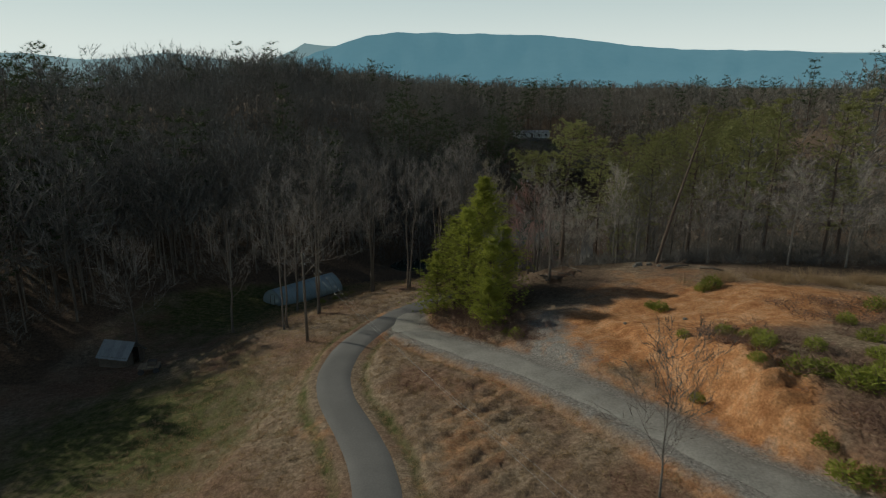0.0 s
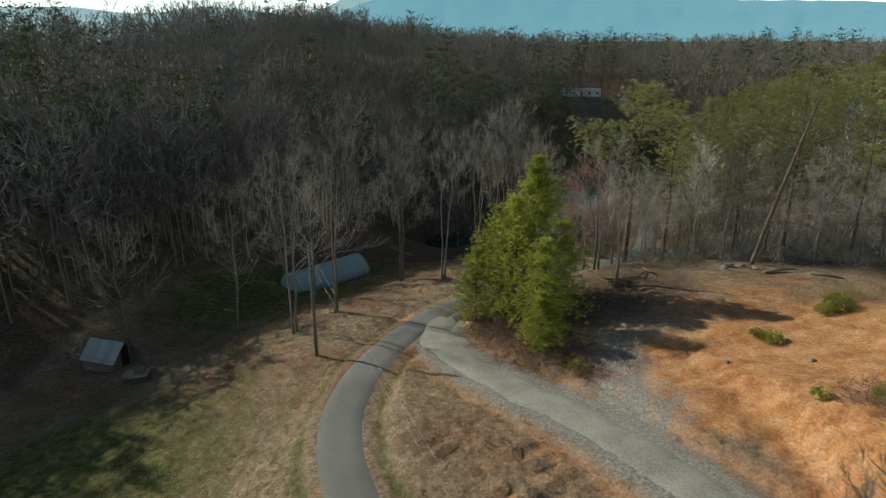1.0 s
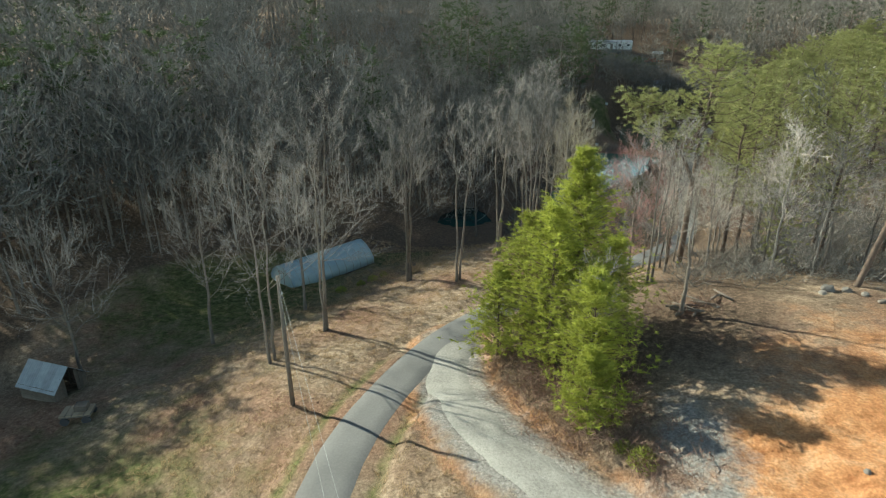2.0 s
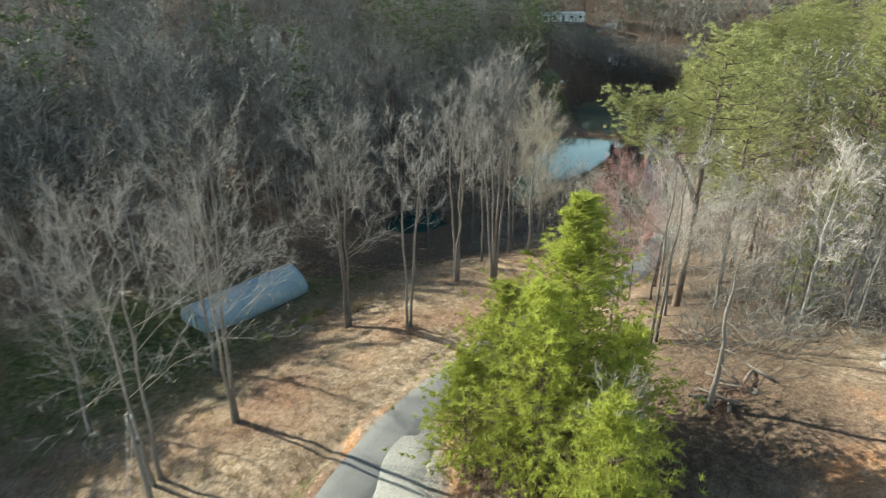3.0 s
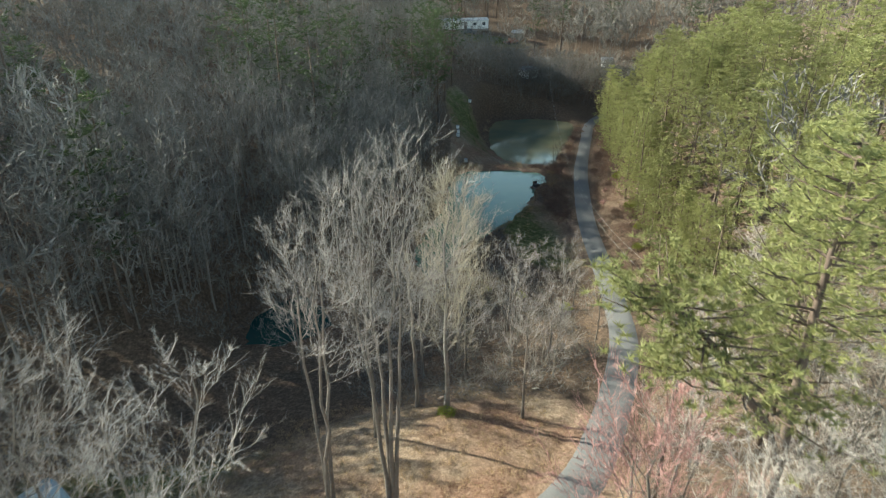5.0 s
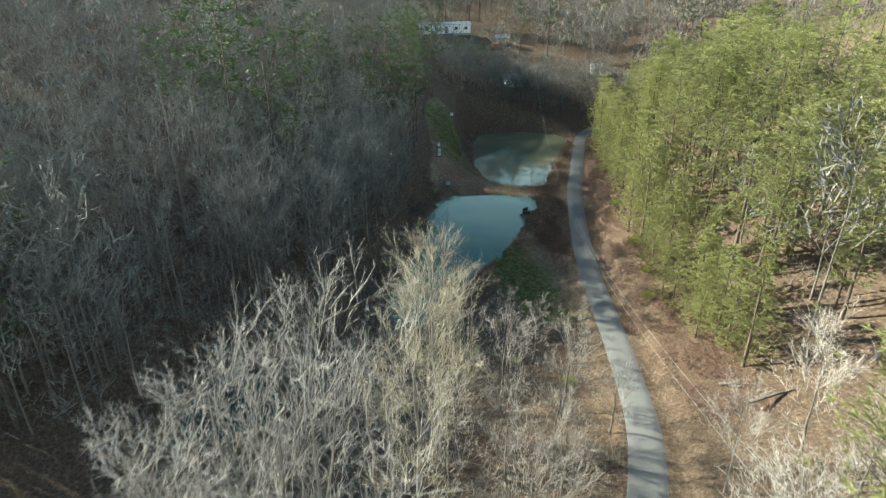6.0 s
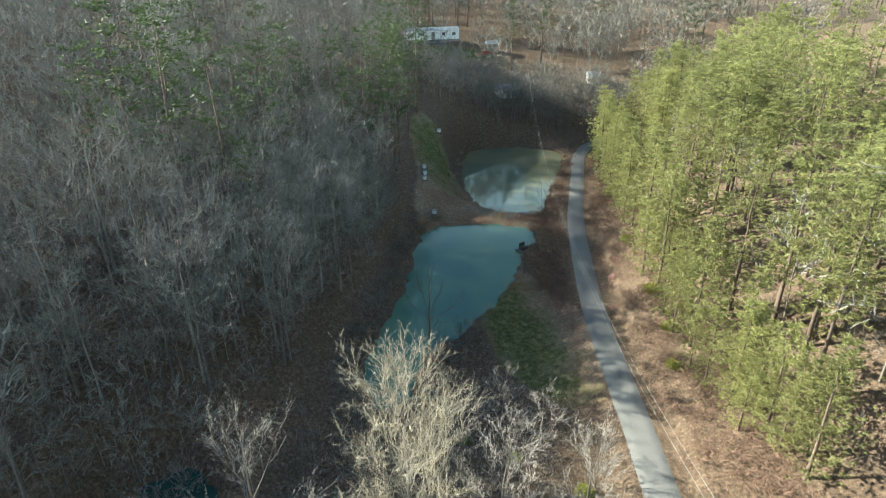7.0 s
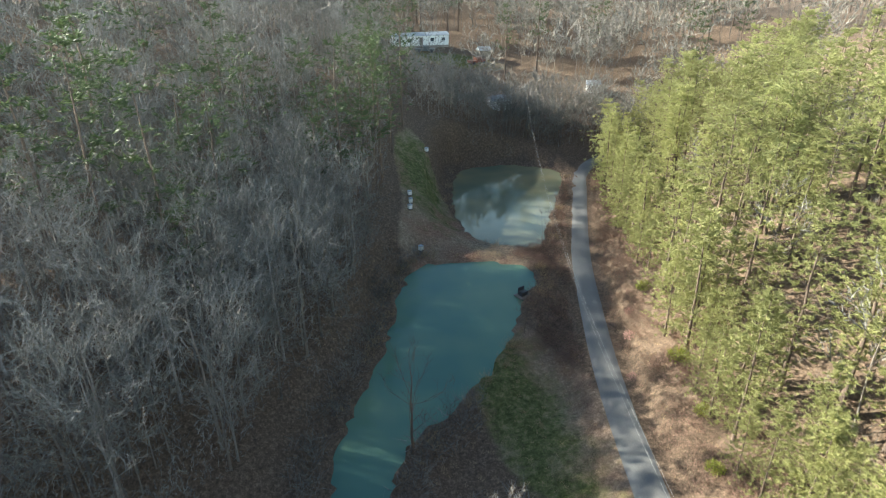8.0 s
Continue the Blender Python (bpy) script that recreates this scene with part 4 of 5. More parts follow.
def woods():
    rng = random.Random(41)
    mid = [hardwood(300 + k, 17.0, spread=0.33, first=0.26, limbs=14, sub=4, fine=4, twigs=3, twig_w=0.034, thick=0.8, up=0.25, crook=0.28, lite=True) for k in range(5)]
    far = [hardwood(310 + k, 16.0, spread=0.34, first=0.36, limbs=7, sub=4, fine=4, twigs=1, twig_w=0.14, thick=0.4, up=0.25, lite="far") for k in range(4)]
    thin_pine = [pine(320 + k, 19.0, first=0.38, spread=0.2, cone=0.35, whorls=8, per=5, tufts=4, needles=7, size=0.7, width=0.13, lite=True) for k in range(3)]
    back = [hardwood(305 + k, 17.0, spread=0.30, first=0.32, limbs=13, sub=4, fine=4, twigs=1, twig_w=0.085, thick=0.55, up=0.3, lite=True) for k in range(5)]
    # the nearest trees of the western hillside, one by one
    meshes = [(a.mesh("trunk", M_PALE_BARK if k < 1 else M_BARK, True), b.mesh("crown", M_WOOD_TWIG)) for k, (a, b) in enumerate(mid)]
    near, rest, remote, far_and_shade_pines = [], [], [], []
    tries = 0
    while tries < 60000 and len(rest) < 780:
        tries += 1
        x, y = rng.uniform(-105, 100) if tries % 3 else rng.uniform(-80, 20), rng.uniform(50, 275)
        if not wooded(x, y) or (x > 36 and y < 210 and rng.random() < 0.75):
            continue
        front = wooded(x, y) and not wooded(x + 22, y - 8) and x < 40
        (near if front and len(near) < 150 else rest).append((x, y))
    while len(near) < 255:
        y = rng.uniform(118, 172)
        x = float(np.interp(y, [112, 122, 130, 136, 142, 155, 172], [-13, -7, -1.5, 2, 4.5, 10.5, 15])) - 26 * rng.random() ** 1.6
        if min(shore(o, np.array([x]), np.array([y]))[0] for o, _ in WATERS) > 1.5:
            near.append((x, y))
    for x, y in near:
        k = rng.randrange(5)
        t = thing("bare_tree", stand(x, y, rng.uniform(0, 360)) @ Matrix.Scale(rng.uniform(0.6, 0.85) if y > 110 else rng.uniform(0.65, 1.0), 4), "leafless grey hardwood on the shaded western hillside", "tree", "hardwoods at the wood's edge")
        part("trunk", meshes[k][0], None, t), part("crown", meshes[k][1], None, t)
    for n in range(50):
        x, y = rng.uniform(13, 62), rng.uniform(66, 104)
        if x > 13 + 0.72 * (y - 66) + 2.5 and along(ROAD_LINE, np.array([x]), np.array([y]))[0][0] > 4:
            t = thing("bare_tree", stand(x, y, rng.uniform(0, 360)) @ Matrix.Scale(rng.uniform(0.45, 0.65), 4), "bare grey woodland tree behind the clearing", "tree", "woodland behind the clearing")
            part("trunk", meshes[n % 5][0], None, t), part("crown", meshes[n % 5][1], None, t)
    for n in range(170):
        y = rng.uniform(48, 122)
        x = float(np.interp(y, [20, 60, 80, 100, 112, 130], [-56, -48, -43, -28, -17, -10])) - 26 * rng.random()
        rest.append((x, y))
    rest += [(x, y) for x, y in ((rng.uniform(-38, 12), rng.uniform(140, 195)) for _ in range(45)) if wooded(x, y)]
    while len(remote) < 900:
        x, y = rng.uniform(-70, 150), rng.uniform(240, 380)
        if wooded(x, y) and not (28 < x < 58 and y < 276):
            remote.append((x, y))
    while len(remote) < 2200:
        r = 150 + 1400 * rng.random() ** 1.9
        a = radians(rng.uniform(-56, 56))
        x, y = r * math.sin(a), 60 + r * math.cos(a)
        if wooded(x, y) and (y > 230 or abs(x) > 110):
            (far_and_shade_pines if rng.random() < 0.2 + 0.10 * (x > 40) else remote).append((x, y))
    for n in range(70):
        x, y = rng.uniform(-110, 26), rng.uniform(55, 290)
        if wooded(x, y) and (n % 3 == 0 or not wooded(x + 26, y - 10)):
            far_and_shade_pines.append((x, y))
    # pines added in the western wood to block sun from the field
    far_and_shade_pines += [(-47 - 5.2 * (n % 6) - 2 * rng.random(), 56 + 7.5 * (n // 6) + 5 * rng.random()) for n in range(36)]
    # farther pines, added to cast shade on the slope
    far_and_shade_pines += [(rng.uniform(-112, -62), rng.uniform(84, 128)) for n in range(30)]
    # unseen pines, added to stop sun shafts on the western slope
    far_and_shade_pines += [(rng.uniform(-112, -72), rng.uniform(56, 84)) for n in range(16)]
    far_and_shade_pines += [(0, 157), (12, 173), (-4, 151), (17, 181), (-10, 160), (2, 172), (-16, 152), (8, 183)]
    far_and_shade_pines += [(14, 176), (18, 184), (16, 190), (21, 196), (24, 205), (19, 203), (9, 170), (40, 281), (44, 284), (48, 282), (36, 285), (52, 286), (55, 247)]
    low = []
    while len(low) < 230:
        x, y = rng.uniform(28, 76), rng.uniform(214, 233)
        if along(ROAD_LINE, np.array([x]), np.array([y]))[0][0] > 3 and ((x - 48.5) / 4) ** 2 + ((y - 229) / 3) ** 2 > 1:
            low.append((x, y))

    def places(spots, kinds, low, high):
        xs, ys = np.array([p[0] for p in spots]), np.array([p[1] for p in spots])
        return [(x, y, z - 0.1, rng.uniform(low, high), rng.uniform(0, 6.28), rng.randrange(kinds)) for x, y, z in zip(xs, ys, land(xs, ys))]

    shore_line = ([118, 130, 136, 142, 155, 172], [-9, -2.5, 1, 4, 10, 15])
    screen = [(float(np.interp(y, *shore_line)) - 10 * rng.random(), y) for y in (rng.uniform(120, 178) for _ in range(75))]
    low_side = [p for p in rest if p[0] > -45 and p[1] > 120]
    spots = places([p for p in rest if p not in low_side], 5, 0.75, 1.12) + places(low_side, 5, 0.52, 0.78) + places(low, 5, 0.28, 0.54) + places(screen, 5, 0.4, 0.62)
    joined("woods_trunks", M_BARK, bank_of([a for a, b in back]), spots, "trunks and limbs of leafless hardwoods on the hillsides")
    joined("woods_twigs", M_WOOD_TWIG, bank_of([b for a, b in back]), spots, "fine grey-brown twigs of leafless hardwoods")
    young = bank_of([hardwood(330 + k, 5.0, spread=0.3, first=0.1, limbs=7, sub=3, fine=2, twigs=2, twig_w=0.035, lite="far")[1] for k in range(3)])
    thicket = [(x, y) for x, y in ((rng.uniform(-75, 60), rng.uniform(58, 250)) for _ in range(2900)) if (wooded(x, y) and not wooded(x + 30, y - 10) and x < 40) or (28 < x < 76 and 214 < y < 232)]
    thicket += [(float(np.interp(y, [112, 130, 142, 155, 172], [-12, -1, 5, 11.5, 16])) - 24 * rng.random() ** 1.4, y) for y in (rng.uniform(112, 172) for _ in range(420))]
    thicket += [(x, y) for x, y in ((rng.uniform(14, 62), rng.uniform(66, 102)) for _ in range(420)) if x > 14 + 0.72 * (y - 66)]
    joined("thicket", M_WOOD_TWIG, young, places(thicket, 3, 0.6, 1.25), "grey leafless saplings and brush under the trees")
    close_by = [p for p in remote if p[1] < 330 and 15 < p[0] < 110]
    spots = places([p for p in remote if p not in close_by], 4, 0.75, 1.1) + places([p for p in close_by if p[1] > 262 or p[0] > 66], 4, 0.62, 0.9) + places([p for p in close_by if p[1] <= 262 and p[0] <= 66], 4, 0.45, 0.65)
    joined("far_woods_trunks", M_BARK, bank_of([a for a, b in far]), spots, "far leafless woods")
    joined("far_woods_twigs", M_FAR_TWIG, bank_of([b for a, b in far]), spots, "far grey-brown leafless tree crowns")
    spots = places(far_and_shade_pines, 3, 0.75, 1.2)
    joined("far_pine_trunks", M_PINE_BARK, bank_of([a for a, b in thin_pine]), spots, "trunks of far pines, some added to cast shade")
    joined("far_pine_crowns", M_NEEDLE_DARK, bank_of([b for a, b in thin_pine]), spots, "dark green crowns of far pines among bare trees, some added to cast shade")


woods()


# ---- utility poles and wires ----
def utility_pole(x, y, h, label, turn=0.0):
    p = thing("utility_pole", stand(x, y, turn), label, "pole", "utility poles")
    part("post", Geo().tube([(0, 0, -0.6), (0, 0, h * 0.5), (0, 0, h)], [0.14, 0.12, 0.09], 10, True), M_POLE, p, smooth=True)
    for z in (h - 0.15, h - 1.1):
        part("insulator", Geo().tube([(0.14, 0, z), (0.14, 0, z + 0.14)], [0.05, 0.035], 8, True), M_WIRE, p)
    part("transformer_bracket", Geo().box(pose(0.1, 0, h - 1.35), 0.12, 0.1, 0.1), M_DARKMETAL, p)
    return Vector((x, y, at(x, y) + h))


def wire(a, b, sag, label):
    pts = [a.lerp(b, i / 30) - Vector((0, 0, sag * 4 * (i / 30) * (1 - i / 30))) for i in range(31)]
    tagged(new("overhead_wire", Geo().tube(pts, [0.0055] * 31, 5).mesh("overhead_wire", M_WIRE)), label, "wire", "overhead wires")


top1 = utility_pole(-12.7, 53.9, 8.6, "weathered wooden utility pole on the grass beside the lane")
top2 = utility_pole(16.5, 84.5, 12.5, "wooden utility pole among the pines")
top4 = utility_pole(50.5, 216, 11.5, "far wooden utility pole beyond the ponds")
wire(top1 - Vector((0, 0, 0.05)), Vector((8.2, 10.0, 11.4)), 0.35, "thin pale overhead wire above the grassy mound")
wire(top1 - Vector((0, 0, 0.9)), Vector((6.9, 10.0, 13.6)), 0.5, "thin pale overhead wire above the grassy mound")
for dz, off in ((0.0, 0.0), (-0.9, 0.15)):
    wire(top2 + Vector((off, 0, dz)), top4 + Vector((off - 1.0, 0, dz)), 9.0, "thin pale overhead wire above the lane")


# ---- greenhouse, shed and small things in the field ----
def greenhouse():
    ang = math.degrees(math.atan2(7.4, 6.3))
    x, y, length, half, high = -20.9, 88.3, 11.0, 2.35, 2.7
    g0 = thing("greenhouse", pose(x, y, at(x, y) - 0.05, 0, 0, ang), "hoop greenhouse with weathered blue-white plastic film", "greenhouse")

    def arch(px, rr=1.0):
        prof = [(-half * rr, 0.0), (-half * rr, 1.0), (-half * 0.78 * rr, 1.75), (-half * 0.38 * rr, 2.4), (0, high), (half * 0.38 * rr, 2.4), (half * 0.78 * rr, 1.75), (half * rr, 1.0), (half * rr, 0.0)]
        return [(px, a, b) for a, b in prof]

    film = Geo()
    rows = 23
    for i in range(rows):
        px = -length / 2 + length * i / (rows - 1)
        for q in arch(px, 1.0 - 0.012 * (i % 2)):
            film.v.append((q[0], q[1], q[2] - 0.03 * (i % 2)))
    for i in range(rows - 1):
        for k in range(8):
            a = i * 9 + k
            film.f.append((a, a + 9, a + 10, a + 1))
    ob = part("film_cover", film, M_FILM, g0, smooth=True)
    sol = ob.modifiers.new("thickness", "SOLIDIFY")
    sol.thickness = 0.012
    for px in (-length / 2, length / 2):
        e = Geo()
        e.v = [(px, q[1] * 0.985, q[2] * 0.985) for q in arch(px)]
        e.f = [tuple(range(9))]
        ob = part("end_wall", e, M_FILM, g0)
        ob.modifiers.new("thickness", "SOLIDIFY").thickness = 0.012
        part("door_frame", Geo().tube([(px, -0.5, 0), (px, -0.5, 1.95), (px, 0.5, 1.95), (px, 0.5, 0)], [0.04] * 4, 4), M_PLANK, g0)
    for i in range(0, rows, 2):
        px = -length / 2 + length * i / (rows - 1)
        part("hoop", Geo().tube(arch(px, 1.005), [0.022] * 9, 5), M_WIRE, g0)
    for s in (-1, 1):
        part("base_board", Geo().box(pose(0, s * (half + 0.03), -0.05), length, 0.05, 0.35), M_PLANK, g0)


greenhouse()


def shed():
    x, y = -34.3, 61.0
    s = thing("open_shed", pose(x, y, at(x, y) - 0.05, 0, 0, -12), "small weathered plank shed with a steep tin gable roof", "shed")
    long, deep, eave, ridge = 3.3, 2.7, 1.5, 2.75
    for px in (-long / 2, 0, long / 2):
        for py in (-deep / 2, deep / 2):
            part("post", Geo().box(pose(px, py, 0), 0.11, 0.11, eave), M_PLANK, s)
    for k in range(7):
        z = 0.06 + 0.205 * k
        for py in (-deep / 2 - 0.07, deep / 2 + 0.07):
            part("plank", Geo().box(pose(0, py, z, 0, 0, 0.4 * (k % 3) - 0.4), long + 0.1, 0.03, 0.19), M_PLANK, s)
        part("plank", Geo().box(pose(-long / 2 - 0.07, 0, z, 0, 0, 90), deep, 0.03, 0.19), M_PLANK, s)
    for k in range(9):
        py = -deep / 2 + deep * (k + 0.5) / 9
        if abs(py) > 0.5:
            top = eave + (ridge - eave) * (1 - abs(py) * 2 / deep)
            part("plank", Geo().box(pose(long / 2 + 0.07, py, 0.05), 0.03, 0.27, top - 0.12), M_PLANK, s)
    part("beam", Geo().box(pose(0, 0, ridge - 0.14), long + 0.5, 0.1, 0.12), M_PLANK, s)
    slope = math.degrees(math.atan2(ridge - eave, deep / 2))
    run = math.hypot(ridge - eave, deep / 2) + 0.35
    for side in (-1, 1):
        for k in range(5):
            g = Geo()
            for j in range(9):
                px = -0.4 + 0.8 * j / 8
                for py in (-run, 0.0):
                    g.v.append((px, py, 0.018 * (j % 2)))
            for j in range(8):
                g.f.append((2 * j, 2 * j + 2, 2 * j + 3, 2 * j + 1))
            ob = part("roof_sheet", g, M_TIN, s)
            turned = pose(0, 0, 0, 0, 0, 0 if side < 0 else 180)
            ob.matrix_local = pose(0, 0, ridge + 0.02) @ turned @ pose(-1.5 + 0.75 * k, 0, 0.006 * (k % 2), slope, 0, 0)
            ob.modifiers.new("thickness", "SOLIDIFY").thickness = 0.008
    x, y = -29.4, 56.9
    w = thing("hay_wagon", pose(x, y, at(x, y), 0, 0, 15), "small old flat wagon with planks beside the shed", "wagon")
    part("bed", Geo().box(pose(0, 0, 0.55), 2.0, 1.2, 0.14), M_PLANK, w)
    for k in range(5):
        part("plank", Geo().box(pose(-0.8 + 0.4 * k, 0, 0.69, 0, 0, 4 * (k % 3) - 4), 0.34, 1.25, 0.05), M_CUT, w)
    part("crate", Geo().box(pose(0.3, 0.1, 0.75), 0.8, 0.7, 0.4), M_PLANK, w)
    for sx in (-0.7, 0.7):
        for sy in (-0.62, 0.62):
            part("wheel", Geo().tube([(sx, sy - 0.07, 0.3), (sx, sy + 0.07, 0.3)], [0.3, 0.3], 12, True), M_DARKMETAL, w)


shed()


# ---- the homestead beyond the ponds ----
def trailer_home(x, y, turn, length, label):
    z = at(x, y)
    t = thing("mobile_home", pose(x, y, z - 0.1, 0, 0, turn), label, "house")
    part("wall", Geo().box(pose(0, 0, 0.6), length, 4.2, 2.5), M_SIDING, t)
    part("skirting", Geo().box(pose(0, 0, 0), length - 0.1, 4.1, 0.6), M_STONE, t)
    roof = Geo()
    hl, hw = length / 2 + 0.15, 2.35
    roof.v = [(-hl, -hw, 3.1), (hl, -hw, 3.1), (hl, hw, 3.1), (-hl, hw, 3.1), (-hl, 0, 3.75), (hl, 0, 3.75), (-hl, -hw, 3.02), (hl, -hw, 3.02), (hl, hw, 3.02), (-hl, hw, 3.02)]
    roof.f = [(0, 1, 5, 4), (2, 3, 4, 5), (0, 4, 3), (1, 2, 5), (6, 7, 1, 0), (8, 9, 3, 2), (7, 8, 2, 1), (9, 6, 0, 3), (9, 8, 7, 6)]
    part("roof", roof, M_TIN, t)
    for k in range(5):
        px = -length / 2 + length * (k + 0.5) / 5
        if k == 2:
            part("door", Geo().box(pose(px, -2.12, 0.65), 0.9, 0.05, 2.0), M_PLANK, t)
        else:
            w = part("window", Geo().box(pose(px, -2.11, 1.6), 1.1, 0.06, 0.95), M_SIDING, t)
            part("pane", Geo().box(pose(px, -2.14, 1.67), 0.95, 0.03, 0.8), M_GLASS, w)
    part("porch", Geo().box(pose(0, -3.0, 0.1), 2.6, 1.7, 0.5), M_PLANK, t)


trailer_home(37.5, 268.0, 4, 15.0, "long white mobile home on a lawn beyond the ponds")


def outbuilding(x, y, turn, sx, sy, h, mat, label):
    t = thing("outbuilding", pose(x, y, at(x, y) - 0.1, 0, 0, turn), label, "shed")
    part("wall", Geo().box(pose(0, 0, 0), sx, sy, h), mat, t)
    g = Geo()
    a, b = sx / 2 + 0.2, sy / 2 + 0.25
    g.v = [(-a, -b, h), (a, -b, h), (a, b, h), (-a, b, h), (-a, 0, h + 0.9), (a, 0, h + 0.9)]
    g.f = [(0, 1, 5, 4), (2, 3, 4, 5), (0, 4, 3), (1, 2, 5), (3, 2, 1, 0)]
    part("roof", g, M_TIN, t)
    part("door", Geo().box(pose(0, -sy / 2 - 0.02, 0), 0.9, 0.05, h * 0.85), M_PLANK, t)


outbuilding(48.5, 229.0, 10, 4.5, 3.0, 2.2, M_SIDING, "small white shed among bare trees beyond the ponds")
outbuilding(75.0, 240.0, -15, 3.0, 2.6, 2.0, M_SIDING, "small pale hut near the woods")
outbuilding(53.5, 262.0, 5, 3.0, 2.6, 2.1, M_PLANK, "small brown outbuilding beside the mobile home")


# ---- undergrowth, grass and shrubs ----
def bush_kit(seed, n, high, wide, size, width, twist=0.5):
    rng = random.Random(seed)
    g = Geo()
    for _ in range(n):
        a, r = rng.uniform(0, 6.28), wide * math.sqrt(rng.random())
        p = Vector((r * math.cos(a), r * math.sin(a), 0))
        p.z = high * rng.random() * (1 - 0.6 * (r / wide) ** 2)
        d = Vector((rng.gauss(0, twist) + 0.5 * p.x / wide, rng.gauss(0, twist) + 0.5 * p.y / wide, rng.uniform(0.2, 1.0))).normalized()
        g.sliver(p, p + d * size * rng.uniform(0.6, 1.3), width, rng)
    return g


def scatter(count, seed, x0, x1, y0, y1, want):
    rng = random.Random(seed)
    xs = np.array([rng.uniform(x0, x1) for _ in range(count)])
    ys = np.array([rng.uniform(y0, y1) for _ in range(count)])
    clear = (along(ROAD_LINE, xs, ys)[0] > 1.9) & (along(DRIVE_LINE, xs, ys)[0] > 2.2)
    for outline, _ in WATERS:
        clear &= shore(outline, xs, ys) > 0.5
    zs = land(xs, ys)
    return [(x, y, z - 0.03, rng.uniform(0.6, 1.3), rng.uniform(0, 6.28), rng.randrange(3)) for x, y, z, c in zip(xs, ys, zs, clear) if c and want(x, y, rng)]


def ground_cover():
    brush = bank_of([bush_kit(400 + k, 26, 1.1, 0.9, 1.0, 0.035) for k in range(3)])
    spots = scatter(4800, 1, -60, 90, 60, 250, lambda x, y, r: wooded(x, y) or (213 < y < 234 and 27 < x < 76) or (x > 12 and 64 < y < 100 and x - 8 > (y - 67) * 0.75))
    spots += scatter(500, 2, 1, 22, 98, 130, lambda x, y, r: True)
    spots += scatter(1600, 13, 4, 26, 128, 172, lambda x, y, r: x < 22 and 0.4 < shore(NEAR_POND, np.array([x]), np.array([y]))[0] < 3.0 and r.random() < 0.6)
    spots += scatter(1500, 14, 8, 52, 60, 102, lambda x, y, r: x > 9 and y > 65 - 0.1 * (x - 10) and x > 11 + 0.72 * (y - 66))
    joined("undergrowth", M_WOOD_TWIG, brush, spots, "brown leafless undergrowth on the woodland floor")
    tuft = bank_of([bush_kit(410 + k, 9, 0.06, 0.22, 0.30, 0.035, 0.45) for k in range(3)])
    spots = scatter(13000, 3, -24, 14, 18, 100, lambda x, y, r: not (x > 4 and 40 < y < 75))
    spots += scatter(1500, 4, 8, 40, 100, 175, lambda x, y, r: not wooded(x, y))
    joined("dry_grass", M_DRYGRASS, tuft, spots, "tufts of dry brown grass on the slopes")
    tall = bank_of([bush_kit(420 + k, 40, 0.15, 0.55, 0.95, 0.03, 0.3) for k in range(3)])
    spots = scatter(900, 5, 22, 46, 50, 58, lambda x, y, r: abs(y - 54.2 + 0.05 * (x - 20) - 0.8 * math.sin(x)) < 1.9 * r.random() and math.sin(x * 1.3) > -0.6)
    spots += scatter(60, 6, -14, -6, 80, 92, lambda x, y, r: r.random() < 0.4)
    spots += scatter(1500, 11, 12, 38, 132, 172, lambda x, y, r: 0.4 < shore(NEAR_POND, np.array([x]), np.array([y]))[0] < 1.5 and r.random() < 0.5)
    spots += scatter(500, 12, 28, 56, 172, 208, lambda x, y, r: 0.4 < shore(FAR_POND, np.array([x]), np.array([y]))[0] < 1.3 and r.random() < 0.4)
    joined("tall_dry_grass", M_DRYGRASS, tall, spots, "tall pale broom grass along the clearing's edge")
    rust = bank_of([bush_kit(430 + k, 60, 0.7, 0.8, 0.55, 0.03, 0.7) for k in range(3)])
    spots = scatter(560, 7, -2.5, 13.5, 45, 66, lambda x, y, r: ((x - 3) / 4.5) ** 2 + ((y - 56) / 9.5) ** 2 < 1 or ((x - 7.5) / 1.8) ** 2 + ((y - 47) / 2.6) ** 2 < 1 or ((x - 11) / 2.2) ** 2 + ((y - 60.5) / 1.8) ** 2 < 1)
    spots += scatter(4200, 8, 30, 60, 105, 200, lambda x, y, r: 2.2 < along(ROAD_LINE, np.array([x]), np.array([y]))[0][0] < 9)
    joined("brown_brush", M_BRUSH, rust, spots, "low rusty brown brush beside the lane")


ground_cover()


